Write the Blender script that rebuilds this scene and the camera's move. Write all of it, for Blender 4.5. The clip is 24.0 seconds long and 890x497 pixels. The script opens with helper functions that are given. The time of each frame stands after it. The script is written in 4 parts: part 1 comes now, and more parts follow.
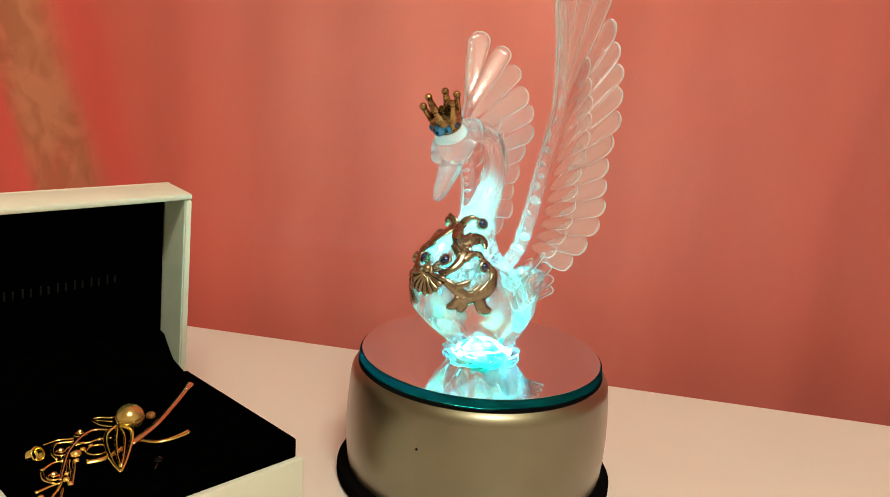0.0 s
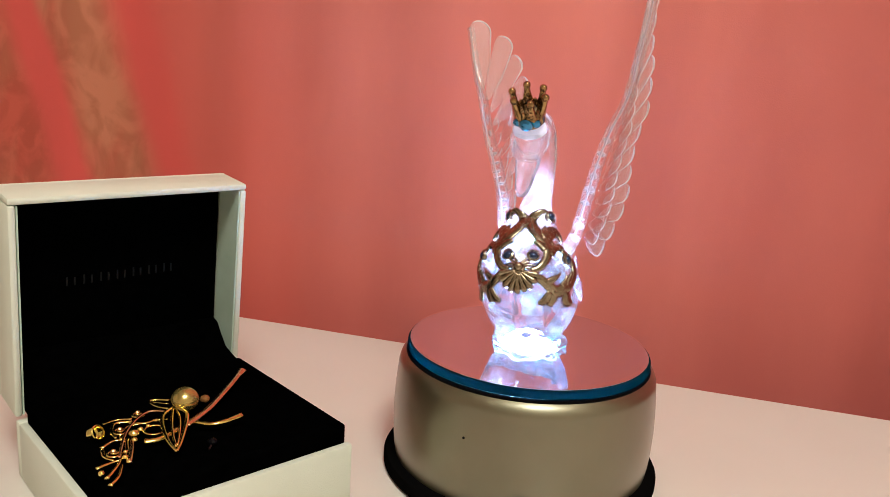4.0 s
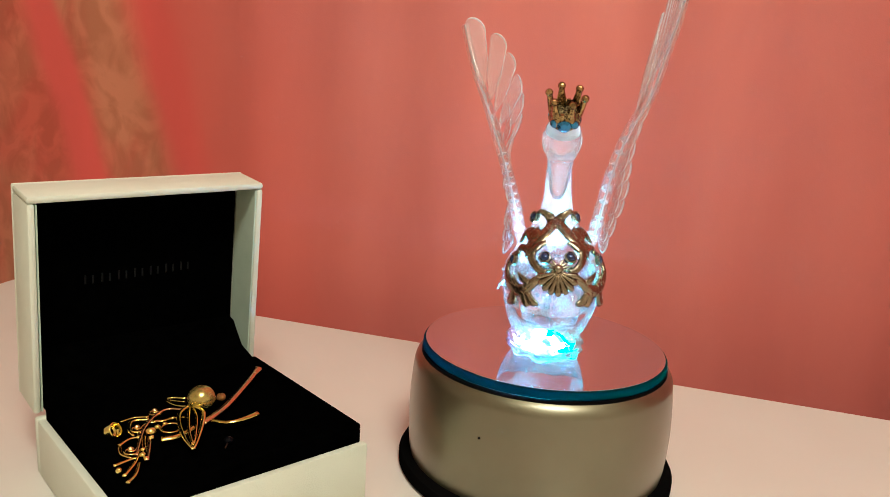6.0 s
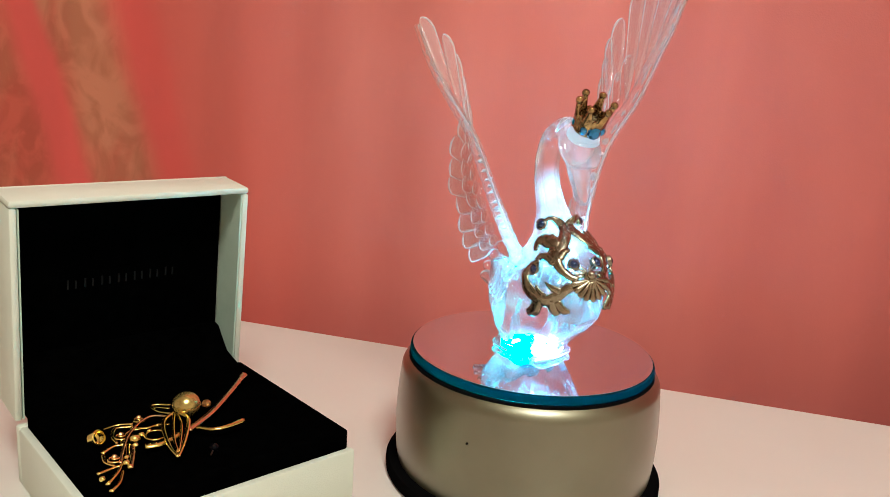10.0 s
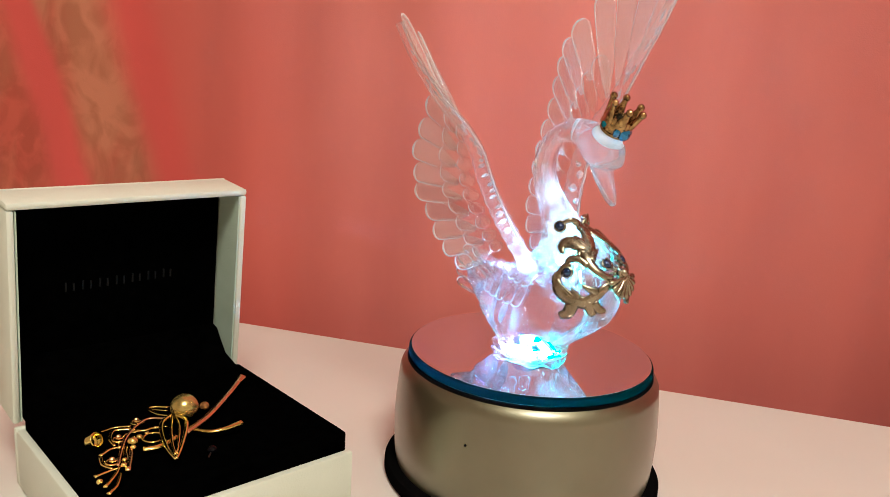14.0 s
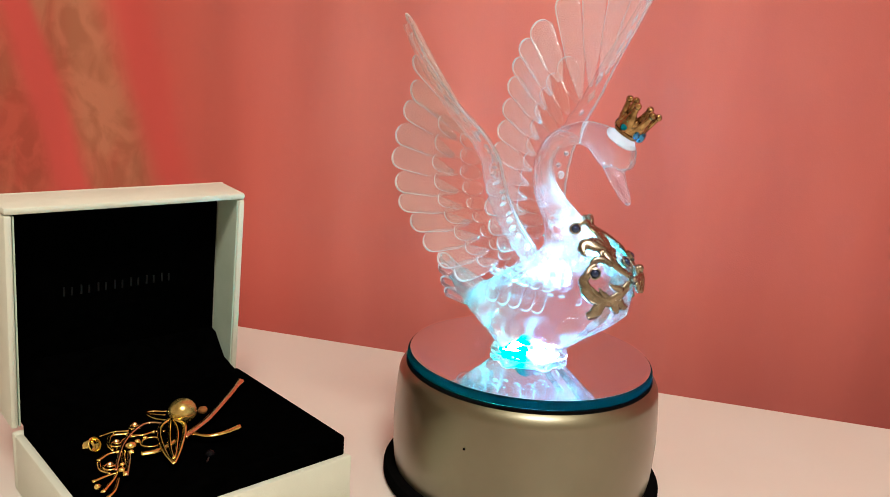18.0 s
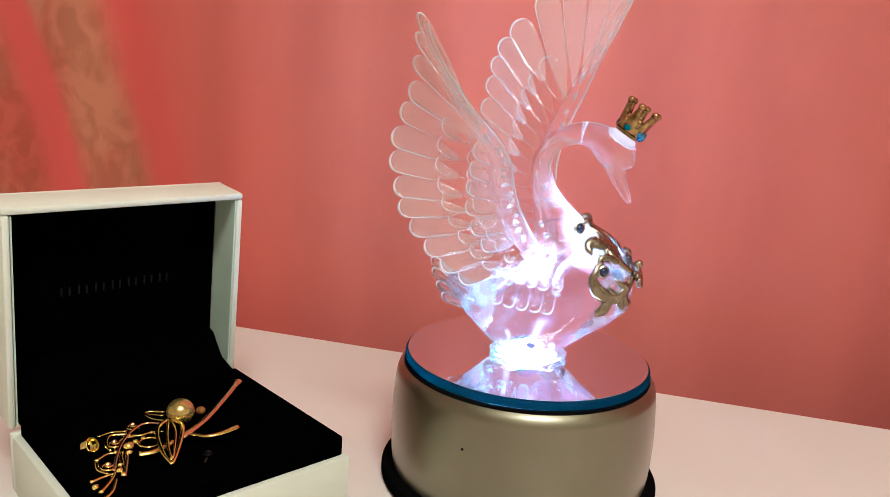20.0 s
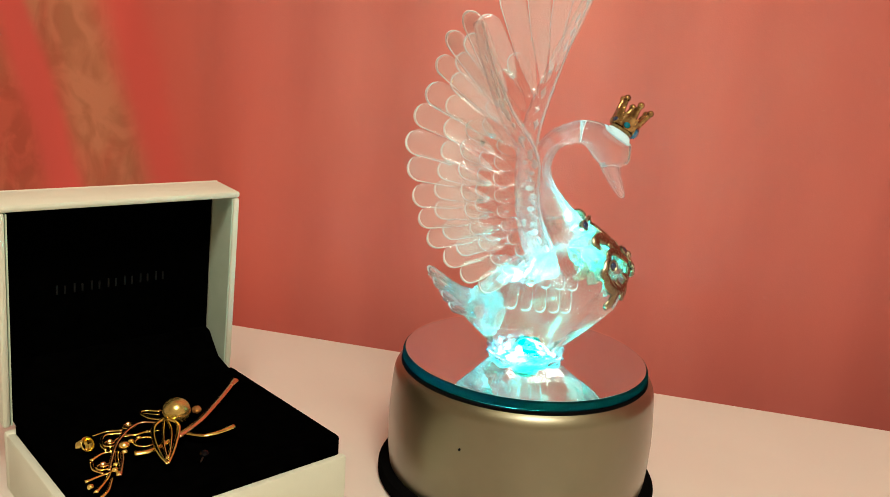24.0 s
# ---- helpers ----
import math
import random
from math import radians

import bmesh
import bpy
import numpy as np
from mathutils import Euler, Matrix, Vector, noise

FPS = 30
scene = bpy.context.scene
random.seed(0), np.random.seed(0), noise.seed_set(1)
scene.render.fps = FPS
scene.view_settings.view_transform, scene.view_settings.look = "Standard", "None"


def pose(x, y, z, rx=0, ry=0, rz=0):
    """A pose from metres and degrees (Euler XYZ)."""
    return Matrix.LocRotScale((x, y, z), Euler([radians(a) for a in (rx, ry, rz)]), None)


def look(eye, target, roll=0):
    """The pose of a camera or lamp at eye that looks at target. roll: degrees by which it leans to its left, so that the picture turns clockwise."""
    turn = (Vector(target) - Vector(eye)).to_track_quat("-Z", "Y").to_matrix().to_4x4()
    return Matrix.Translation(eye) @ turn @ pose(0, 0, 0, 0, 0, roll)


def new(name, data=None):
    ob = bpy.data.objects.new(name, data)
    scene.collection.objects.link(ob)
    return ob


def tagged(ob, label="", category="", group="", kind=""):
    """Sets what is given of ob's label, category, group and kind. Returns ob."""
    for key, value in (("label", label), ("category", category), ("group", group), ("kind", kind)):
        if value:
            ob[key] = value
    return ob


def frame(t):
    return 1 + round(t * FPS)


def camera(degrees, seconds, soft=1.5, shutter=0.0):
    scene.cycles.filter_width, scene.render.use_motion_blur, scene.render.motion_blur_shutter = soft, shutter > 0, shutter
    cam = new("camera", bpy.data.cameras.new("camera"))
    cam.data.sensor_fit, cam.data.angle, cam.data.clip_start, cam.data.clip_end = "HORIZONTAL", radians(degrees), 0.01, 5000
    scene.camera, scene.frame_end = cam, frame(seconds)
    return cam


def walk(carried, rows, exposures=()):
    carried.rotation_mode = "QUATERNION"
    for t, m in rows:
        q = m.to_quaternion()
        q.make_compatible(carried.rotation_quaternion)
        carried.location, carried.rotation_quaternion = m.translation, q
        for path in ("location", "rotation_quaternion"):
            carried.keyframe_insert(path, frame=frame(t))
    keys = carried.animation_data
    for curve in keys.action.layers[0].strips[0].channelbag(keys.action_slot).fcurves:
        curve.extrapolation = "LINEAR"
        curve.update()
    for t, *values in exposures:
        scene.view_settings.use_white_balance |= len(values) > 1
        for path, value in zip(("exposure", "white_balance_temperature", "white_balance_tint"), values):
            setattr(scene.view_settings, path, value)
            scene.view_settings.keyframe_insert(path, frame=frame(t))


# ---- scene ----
cam = camera(58.65, 24.0, soft=0.7)


def eye_pose(x, y, z, yaw, pitch, roll):
    """A carried camera: yaw to the right, pitch down, roll to its left, in degrees."""
    return pose(x, y, z, 90 - pitch, 0, -yaw) @ pose(0, 0, 0, 0, 0, roll)


walk(cam, [
    (0, eye_pose(-0.0056, -0.2699, 0.1467, -2.06, 13.16, 3.76)),
    (0.5, eye_pose(-0.0056, -0.2694, 0.1464, -2.01, 13.08, 3.80)),
    (1, eye_pose(-0.0050, -0.2693, 0.1462, -2.11, 13.05, 3.86)),
    (1.5, eye_pose(-0.0056, -0.2695, 0.1463, -1.96, 13.11, 3.94)),
    (2, eye_pose(-0.0056, -0.2694, 0.1464, -1.98, 13.04, 3.91)),
    (2.5, eye_pose(-0.0063, -0.2699, 0.1457, -2.27, 13.05, 3.91)),
    (4.5, eye_pose(-0.0081, -0.2733, 0.1433, -6.11, 13.43, 3.69)),
    (5, eye_pose(-0.0092, -0.2735, 0.1437, -6.48, 13.77, 3.72)),
    (5.5, eye_pose(-0.0079, -0.2726, 0.1436, -6.51, 13.64, 3.65)),
    (6, eye_pose(-0.0078, -0.2723, 0.1435, -6.31, 13.37, 3.65)),
    (6.5, eye_pose(-0.0079, -0.2723, 0.1438, -6.18, 13.47, 3.71)),
    (7, eye_pose(-0.0079, -0.2720, 0.1439, -5.87, 13.04, 3.67)),
    (7.5, eye_pose(-0.0076, -0.2716, 0.1437, -5.80, 12.98, 3.70)),
    (8, eye_pose(-0.0073, -0.2711, 0.1435, -5.76, 12.99, 3.69)),
    (8.5, eye_pose(-0.0077, -0.2714, 0.1436, -5.62, 13.03, 3.71)),
    (9, eye_pose(-0.0081, -0.2716, 0.1435, -5.44, 13.03, 3.79)),
    (9.5, eye_pose(-0.0080, -0.2712, 0.1432, -5.41, 13.04, 3.81)),
    (10, eye_pose(-0.0089, -0.2714, 0.1434, -5.18, 13.00, 3.86)),
    (10.5, eye_pose(-0.0078, -0.2710, 0.1432, -5.44, 13.00, 3.77)),
    (12.5, eye_pose(-0.0078, -0.2711, 0.1437, -5.42, 12.90, 3.65)),
    (13, eye_pose(-0.0079, -0.2710, 0.1435, -5.32, 12.87, 3.65)),
    (13.5, eye_pose(-0.0085, -0.2705, 0.1434, -5.17, 13.00, 3.77)),
    (14, eye_pose(-0.0082, -0.2710, 0.1434, -5.21, 12.90, 3.74)),
    (14.5, eye_pose(-0.0089, -0.2710, 0.1435, -5.02, 12.95, 3.80)),
    (15, eye_pose(-0.0088, -0.2709, 0.1436, -5.02, 13.01, 3.84)),
    (15.5, eye_pose(-0.0078, -0.2712, 0.1432, -5.26, 12.93, 3.71)),
    (16, eye_pose(-0.0078, -0.2704, 0.1434, -5.25, 12.97, 3.75)),
    (16.5, eye_pose(-0.0081, -0.2702, 0.1434, -5.10, 13.04, 3.78)),
    (17, eye_pose(-0.0083, -0.2701, 0.1430, -5.02, 12.96, 3.76)),
    (17.5, eye_pose(-0.0076, -0.2708, 0.1438, -5.22, 12.67, 3.60)),
    (18, eye_pose(-0.0075, -0.2707, 0.1436, -5.26, 12.70, 3.57)),
    (18.5, eye_pose(-0.0078, -0.2711, 0.1435, -5.21, 12.65, 3.56)),
    (20.5, eye_pose(-0.0079, -0.2707, 0.1440, -5.01, 12.73, 3.67)),
    (21, eye_pose(-0.0078, -0.2706, 0.1441, -5.00, 12.73, 3.69)),
    (21.5, eye_pose(-0.0080, -0.2701, 0.1434, -4.96, 12.77, 3.77)),
    (22, eye_pose(-0.0079, -0.2701, 0.1433, -4.99, 12.77, 3.84)),
    (22.5, eye_pose(-0.0083, -0.2704, 0.1434, -4.79, 12.76, 3.87)),
    (23, eye_pose(-0.0083, -0.2700, 0.1437, -4.80, 12.76, 3.83)),
    (23.5, eye_pose(-0.0084, -0.2704, 0.1438, -4.74, 12.67, 3.80)),
    (24, eye_pose(-0.0084, -0.2698, 0.1437, -4.78, 12.77, 3.92)),
], exposures=[
    (0, -0.08, 6500, 10), (2, 0.0, 6050, 10), (4.4, -0.06, 5700, 10), (8, -0.04, 6250, 4), (9, -0.11, 5750, 4), (10, -0.01, 5550, 8), (12.5, 0.0, 5450, 10),
    (16.3, -0.05, 6500, 14), (18, -0.02, 5950, 14), (20.5, 0.02, 5450, 10), (22, 0.02, 5700, 12), (24, -0.09, 6450, 10),
])

# ---- light ----
world = bpy.data.worlds.new("world")
scene.world = world
world.use_nodes = True
world.node_tree.nodes["Background"].inputs[0].default_value = (0.9, 0.75, 0.6, 1)
world.node_tree.nodes["Background"].inputs[1].default_value = 0.02


def area_lamp(name, m, size, watts, colour):
    data = bpy.data.lights.new(name, "AREA")
    data.shape, data.size, data.energy, data.color = "DISK", size, watts, colour
    ob = new(name, data)
    ob.matrix_basis = m
    return ob


LAMP = (0.29, -0.95, 1.38)
area_lamp("ceiling_lamp_light", look(LAMP, (0.29, -0.95, 0)), 0.58, 25.8, (1.0, 0.935, 0.73))

# a white lamp added in the display base, straight up into the figure's foot, to brighten neck and wings
beam = area_lamp("added_base_light", look((0, 0, 0.0524), (0, 0, 1)), 0.006, 0.064, (0.92, 0.98, 1.0))
beam.data.spread = radians(72)

# ---- materials ----


def material(name, colour=(0.5, 0.5, 0.5), rough=0.5, metal=0.0, **more):
    mat = bpy.data.materials.new(name)
    mat.use_nodes = True
    p = mat.node_tree.nodes["Principled BSDF"]
    p.inputs["Base Color"].default_value = (*colour, 1)
    p.inputs["Roughness"].default_value = rough
    p.inputs["Metallic"].default_value = metal
    for key, value in more.items():
        p.inputs[key.replace("_", " ")].default_value = value
    return mat


def node(mat, kind, **inputs):
    n = mat.node_tree.nodes.new(kind)
    for key, value in inputs.items():
        n.inputs[key].default_value = value
    return n


def grain(mat, scale, low, high, bump=0.0, rough=None, detail=4, stretch=(1, 1, 1), bump_scale=None):
    """Two scales of colour variation and a fine relief, in object space."""
    tree = mat.node_tree
    p = tree.nodes["Principled BSDF"]
    at = tree.nodes.new("ShaderNodeTexCoord")
    fit = node(mat, "ShaderNodeMapping")
    fit.inputs["Scale"].default_value = stretch
    tree.links.new(at.outputs["Object"], fit.inputs["Vector"])
    big = node(mat, "ShaderNodeTexNoise", Scale=scale, Detail=detail)
    tree.links.new(fit.outputs[0], big.inputs["Vector"])
    ramp = tree.nodes.new("ShaderNodeValToRGB")
    ramp.color_ramp.elements[0].position, ramp.color_ramp.elements[1].position = 0.3, 0.7
    ramp.color_ramp.elements[0].color, ramp.color_ramp.elements[1].color = (*low, 1), (*high, 1)
    tree.links.new(big.outputs["Fac"], ramp.inputs["Fac"])
    tree.links.new(ramp.outputs["Color"], p.inputs["Base Color"])
    fine = node(mat, "ShaderNodeTexNoise", Scale=bump_scale or scale * 12, Detail=3.0)
    tree.links.new(fit.outputs[0], fine.inputs["Vector"])
    if bump:
        b = node(mat, "ShaderNodeBump", Strength=bump, Distance=0.001)
        tree.links.new(fine.outputs["Fac"], b.inputs["Height"])
        tree.links.new(b.outputs[0], p.inputs["Normal"])
    if rough:
        r = node(mat, "ShaderNodeMapRange")
        r.inputs["To Min"].default_value, r.inputs["To Max"].default_value = rough
        tree.links.new(fine.outputs["Fac"], r.inputs["Value"])
        tree.links.new(r.outputs[0], p.inputs["Roughness"])
    return mat


def acrylic(name, haze, clear, tint=(0.95, 0.95, 0.95), scale=0.0, stretch=(1, 1, 1), spots=(), face_share=0.4, edge=(0.50, 0.64), clear_band=None):
    """Clear moulded acrylic: refracting, with a share seen straight through so that light passes, and with haze that
    may vary at that scale to imitate patches of light inside, denser about some spots (x, y, z, reach, gain) that
    should glow. The band gives two heights and the share seen straight through between them, raised to let light out.
    """
    mat = bpy.data.materials.new(name)
    mat.use_nodes = True
    tree = mat.node_tree
    tree.nodes.remove(tree.nodes["Principled BSDF"])
    g = node(mat, "ShaderNodeBsdfGlass", IOR=1.47)
    thin = node(mat, "ShaderNodeBsdfTransparent")
    milk = node(mat, "ShaderNodeBsdfTranslucent")
    face = node(mat, "ShaderNodeBsdfDiffuse")
    for n in (milk, face):
        n.inputs["Color"].default_value = (*tint, 1)
    first, second, both = (node(mat, "ShaderNodeMixShader") for _ in range(3))
    both.inputs[0].default_value = face_share
    first.inputs[0].default_value, second.inputs[0].default_value = clear, haze[0]
    if clear_band:
        where = tree.nodes.new("ShaderNodeTexCoord")
        axes = tree.nodes.new("ShaderNodeSeparateXYZ")
        tree.links.new(where.outputs["Object"], axes.inputs[0])
        low, high, share = clear_band
        ramp = tree.nodes.new("ShaderNodeFloatCurve")
        span = node(mat, "ShaderNodeMapRange")
        span.inputs["From Min"].default_value, span.inputs["From Max"].default_value = low - 0.01, high + 0.01
        tree.links.new(axes.outputs["Z"], span.inputs["Value"])
        points = ramp.mapping.curves[0].points
        points[0].location, points[1].location = (0.0, clear), (1.0, clear)
        edge_at = 0.02 / (high - low + 0.02)
        points.new(edge_at, share)
        points.new(1 - edge_at, share)
        ramp.mapping.update()
        tree.links.new(span.outputs[0], ramp.inputs["Value"])
        tree.links.new(ramp.outputs[0], first.inputs[0])
    if scale:
        at = tree.nodes.new("ShaderNodeTexCoord")
        haze_noise = node(mat, "ShaderNodeTexNoise", Scale=scale, Detail=2.0, Distortion=1.2)
        fit = node(mat, "ShaderNodeMapping")
        fit.inputs["Scale"].default_value = stretch
        tree.links.new(at.outputs["Object"], fit.inputs["Vector"])
        tree.links.new(fit.outputs[0], haze_noise.inputs["Vector"])
        amount = haze_noise.outputs["Fac"]
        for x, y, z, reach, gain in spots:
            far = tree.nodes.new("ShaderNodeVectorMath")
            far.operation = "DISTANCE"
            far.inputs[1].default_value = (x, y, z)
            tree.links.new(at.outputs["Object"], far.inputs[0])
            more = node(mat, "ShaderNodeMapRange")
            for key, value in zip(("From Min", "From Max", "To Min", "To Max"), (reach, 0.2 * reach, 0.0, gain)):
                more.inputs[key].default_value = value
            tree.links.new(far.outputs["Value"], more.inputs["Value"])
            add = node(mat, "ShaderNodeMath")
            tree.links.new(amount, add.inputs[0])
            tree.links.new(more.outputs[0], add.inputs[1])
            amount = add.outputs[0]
        haze_range = node(mat, "ShaderNodeMapRange")
        haze_range.interpolation_type = "SMOOTHSTEP"
        for key, value in zip(("From Min", "From Max", "To Min", "To Max"), (*edge, *haze)):
            haze_range.inputs[key].default_value = value
        tree.links.new(amount, haze_range.inputs["Value"])
        tree.links.new(haze_range.outputs[0], second.inputs[0])
    tree.links.new(milk.outputs[0], both.inputs[1])
    tree.links.new(face.outputs[0], both.inputs[2])
    tree.links.new(g.outputs[0], first.inputs[1])
    tree.links.new(thin.outputs[0], first.inputs[2])
    tree.links.new(first.outputs[0], second.inputs[1])
    tree.links.new(both.outputs[0], second.inputs[2])
    tree.links.new(second.outputs[0], tree.nodes["Material Output"].inputs["Surface"])
    return mat


def thin_clear(name, haze):
    """Clear acrylic so thin that it bends nothing: seen straight through, shiny at a slant, with a trace of haze."""
    mat = bpy.data.materials.new(name)
    mat.use_nodes = True
    tree = mat.node_tree
    tree.nodes.remove(tree.nodes["Principled BSDF"])
    through_it = node(mat, "ShaderNodeBsdfTransparent")
    shine = node(mat, "ShaderNodeBsdfGlossy", Roughness=0.13)
    milk = node(mat, "ShaderNodeBsdfDiffuse", Color=(0.95, 0.95, 0.95, 1))
    slant = node(mat, "ShaderNodeLayerWeight", Blend=0.22)
    gloss = node(mat, "ShaderNodeMapRange")
    for key, value in (("From Min", 0.0), ("From Max", 1.0), ("To Min", 0.05), ("To Max", 0.5)):
        gloss.inputs[key].default_value = value
    first, second = (node(mat, "ShaderNodeMixShader") for _ in range(2))
    second.inputs[0].default_value = haze
    tree.links.new(slant.outputs["Facing"], gloss.inputs["Value"])
    tree.links.new(gloss.outputs[0], first.inputs[0])
    tree.links.new(through_it.outputs[0], first.inputs[1])
    tree.links.new(shine.outputs[0], first.inputs[2])
    tree.links.new(first.outputs[0], second.inputs[1])
    tree.links.new(milk.outputs[0], second.inputs[2])
    tree.links.new(second.outputs[0], tree.nodes["Material Output"].inputs["Surface"])
    return mat


# hazy spots imitate glow; the clear band lets light out to the wings
ACRYLIC = acrylic("clear_acrylic", (0.004, 0.12), 0.18, scale=60, face_share=0.12, edge=(0.54, 0.80), clear_band=(0.032, 0.048, 0.6),
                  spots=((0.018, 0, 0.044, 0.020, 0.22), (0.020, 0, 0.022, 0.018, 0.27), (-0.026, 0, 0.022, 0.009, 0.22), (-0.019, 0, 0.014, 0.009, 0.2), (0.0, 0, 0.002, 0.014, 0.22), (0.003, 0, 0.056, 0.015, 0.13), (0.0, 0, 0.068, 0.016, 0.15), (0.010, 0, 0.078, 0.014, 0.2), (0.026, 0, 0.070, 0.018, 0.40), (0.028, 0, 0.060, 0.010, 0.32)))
FLANK = thin_clear("flank_acrylic", 0.006)
COLLAR = acrylic("collar_acrylic", (0.0, 0.06), 0.4, scale=220, face_share=0.1, edge=(0.48, 0.62))
ARM = acrylic("ribbed_acrylic", (0.12, 0.12), 0.75, face_share=0.12)
EDGE_SHINE = acrylic("edge_shine_haze", (0.40, 0.40), 0.6, face_share=0.12)
VANE = thin_clear("thin_acrylic", 0.10)
GLINT = acrylic("glint_haze", (0.30, 0.30), 0.4, face_share=0.3)
TAIL = acrylic("tail_acrylic", (0.02, 0.07), 0.3, scale=120, face_share=0.35, edge=(0.4, 0.65))
RIDGE = acrylic("pale_ridge", (0.66, 0.66), 0.6, face_share=0.7)
MILKY = acrylic("milky_glue", (0.85, 0.85), 0.3, face_share=0.4)
PLATE = acrylic("edge_lit_plate", (1.0, 1.0), 0.0, (0.002, 0.011, 0.011), face_share=0.3)
SILVER = grain(material("champagne_silver_paint", metal=1.0, Coat_Weight=1.0, Coat_Roughness=0.27, Coat_IOR=1.6), 30, (0.190, 0.171, 0.102), (0.232, 0.210, 0.130), 0.006, (0.42, 0.50), bump_scale=3000)
BLACK = material("black_plastic", (0.003, 0.0028, 0.0028), 0.7, Specular_IOR_Level=0.0)
MIRROR = material("mirror", (0.66, 0.65, 0.70), 0.03, 1.0)
GOLD = grain(material("old_gold", metal=1.0), 160, (0.20, 0.160, 0.104), (0.40, 0.335, 0.225), 0.02, (0.2, 0.32), bump_scale=1200)
CROWN_GOLD = grain(material("dark_gold", metal=1.0), 420, (0.15, 0.085, 0.03), (0.56, 0.37, 0.15), 0.3, (0.10, 0.22), bump_scale=900)
ROSE = grain(material("rose_gold", metal=1.0), 400, (0.72, 0.42, 0.22), (0.86, 0.56, 0.30), 0.008, (0.2, 0.3))
YELLOW = grain(material("yellow_gold", metal=1.0), 500, (0.78, 0.60, 0.14), (0.95, 0.78, 0.26), 0.008, (0.12, 0.22))
BLUE_GEM = material("blue_gem", (0.002, 0.022, 0.085), 0.06, 0.35, Coat_Weight=1.0, Coat_Roughness=0.04)
TEAL_GEM = acrylic("teal_gem", (0.8, 0.8), 0.0, (0.01, 0.40, 0.55))
FRONT_GEM = material("bright_blue_gem", (0.02, 0.22, 0.48), 0.10, 0.8, Coat_Weight=1.0, Coat_Roughness=0.03)
DARK_GEM = material("smoky_gem", (0.002, 0.002, 0.003), 0.25, 0.0, Specular_IOR_Level=0.15)
AMBER = material("amber_stone", (0.35, 0.16, 0.05), 0.12, 0.6)
PEARL = grain(material("golden_pearl", rough=0.27, metal=0.85, Coat_Weight=0.25, Coat_Roughness=0.1), 120, (0.50, 0.36, 0.10), (0.60, 0.45, 0.14), 0.02)
VELVET = grain(material("black_velvet", rough=1.0, Specular_IOR_Level=0.0), 300, (0.0003, 0.0003, 0.0003), (0.0008, 0.0008, 0.0008), 0.3, bump_scale=6000)
BOARD = grain(material("white_leatherette", rough=0.55), 25, (0.63, 0.645, 0.525), (0.70, 0.71, 0.59), 0.25, bump_scale=2500)
LINING = grain(material("pale_green_lining", rough=0.7), 60, (0.42, 0.52, 0.40), (0.50, 0.60, 0.48), 0.25, bump_scale=2500)
PRINT = material("dark_grey_print", (0.007, 0.007, 0.007), 0.5, Specular_IOR_Level=0.1)
TABLE = grain(material("white_laminate", rough=0.4), 6, (0.69, 0.65, 0.58), (0.76, 0.725, 0.655), 0.03, (0.34, 0.46), bump_scale=900)
PLASTER = grain(material("plaster", rough=0.9), 3, (0.74, 0.66, 0.56), (0.80, 0.72, 0.62), 0.1)
CEILING = grain(material("ceiling_paint", rough=0.9), 3, (0.72, 0.68, 0.62), (0.78, 0.74, 0.68), 0.1)
FLOOR = grain(material("floor_laminate", rough=0.4), 4, (0.22, 0.13, 0.07), (0.32, 0.20, 0.12), 0.1, stretch=(8, 1, 1))


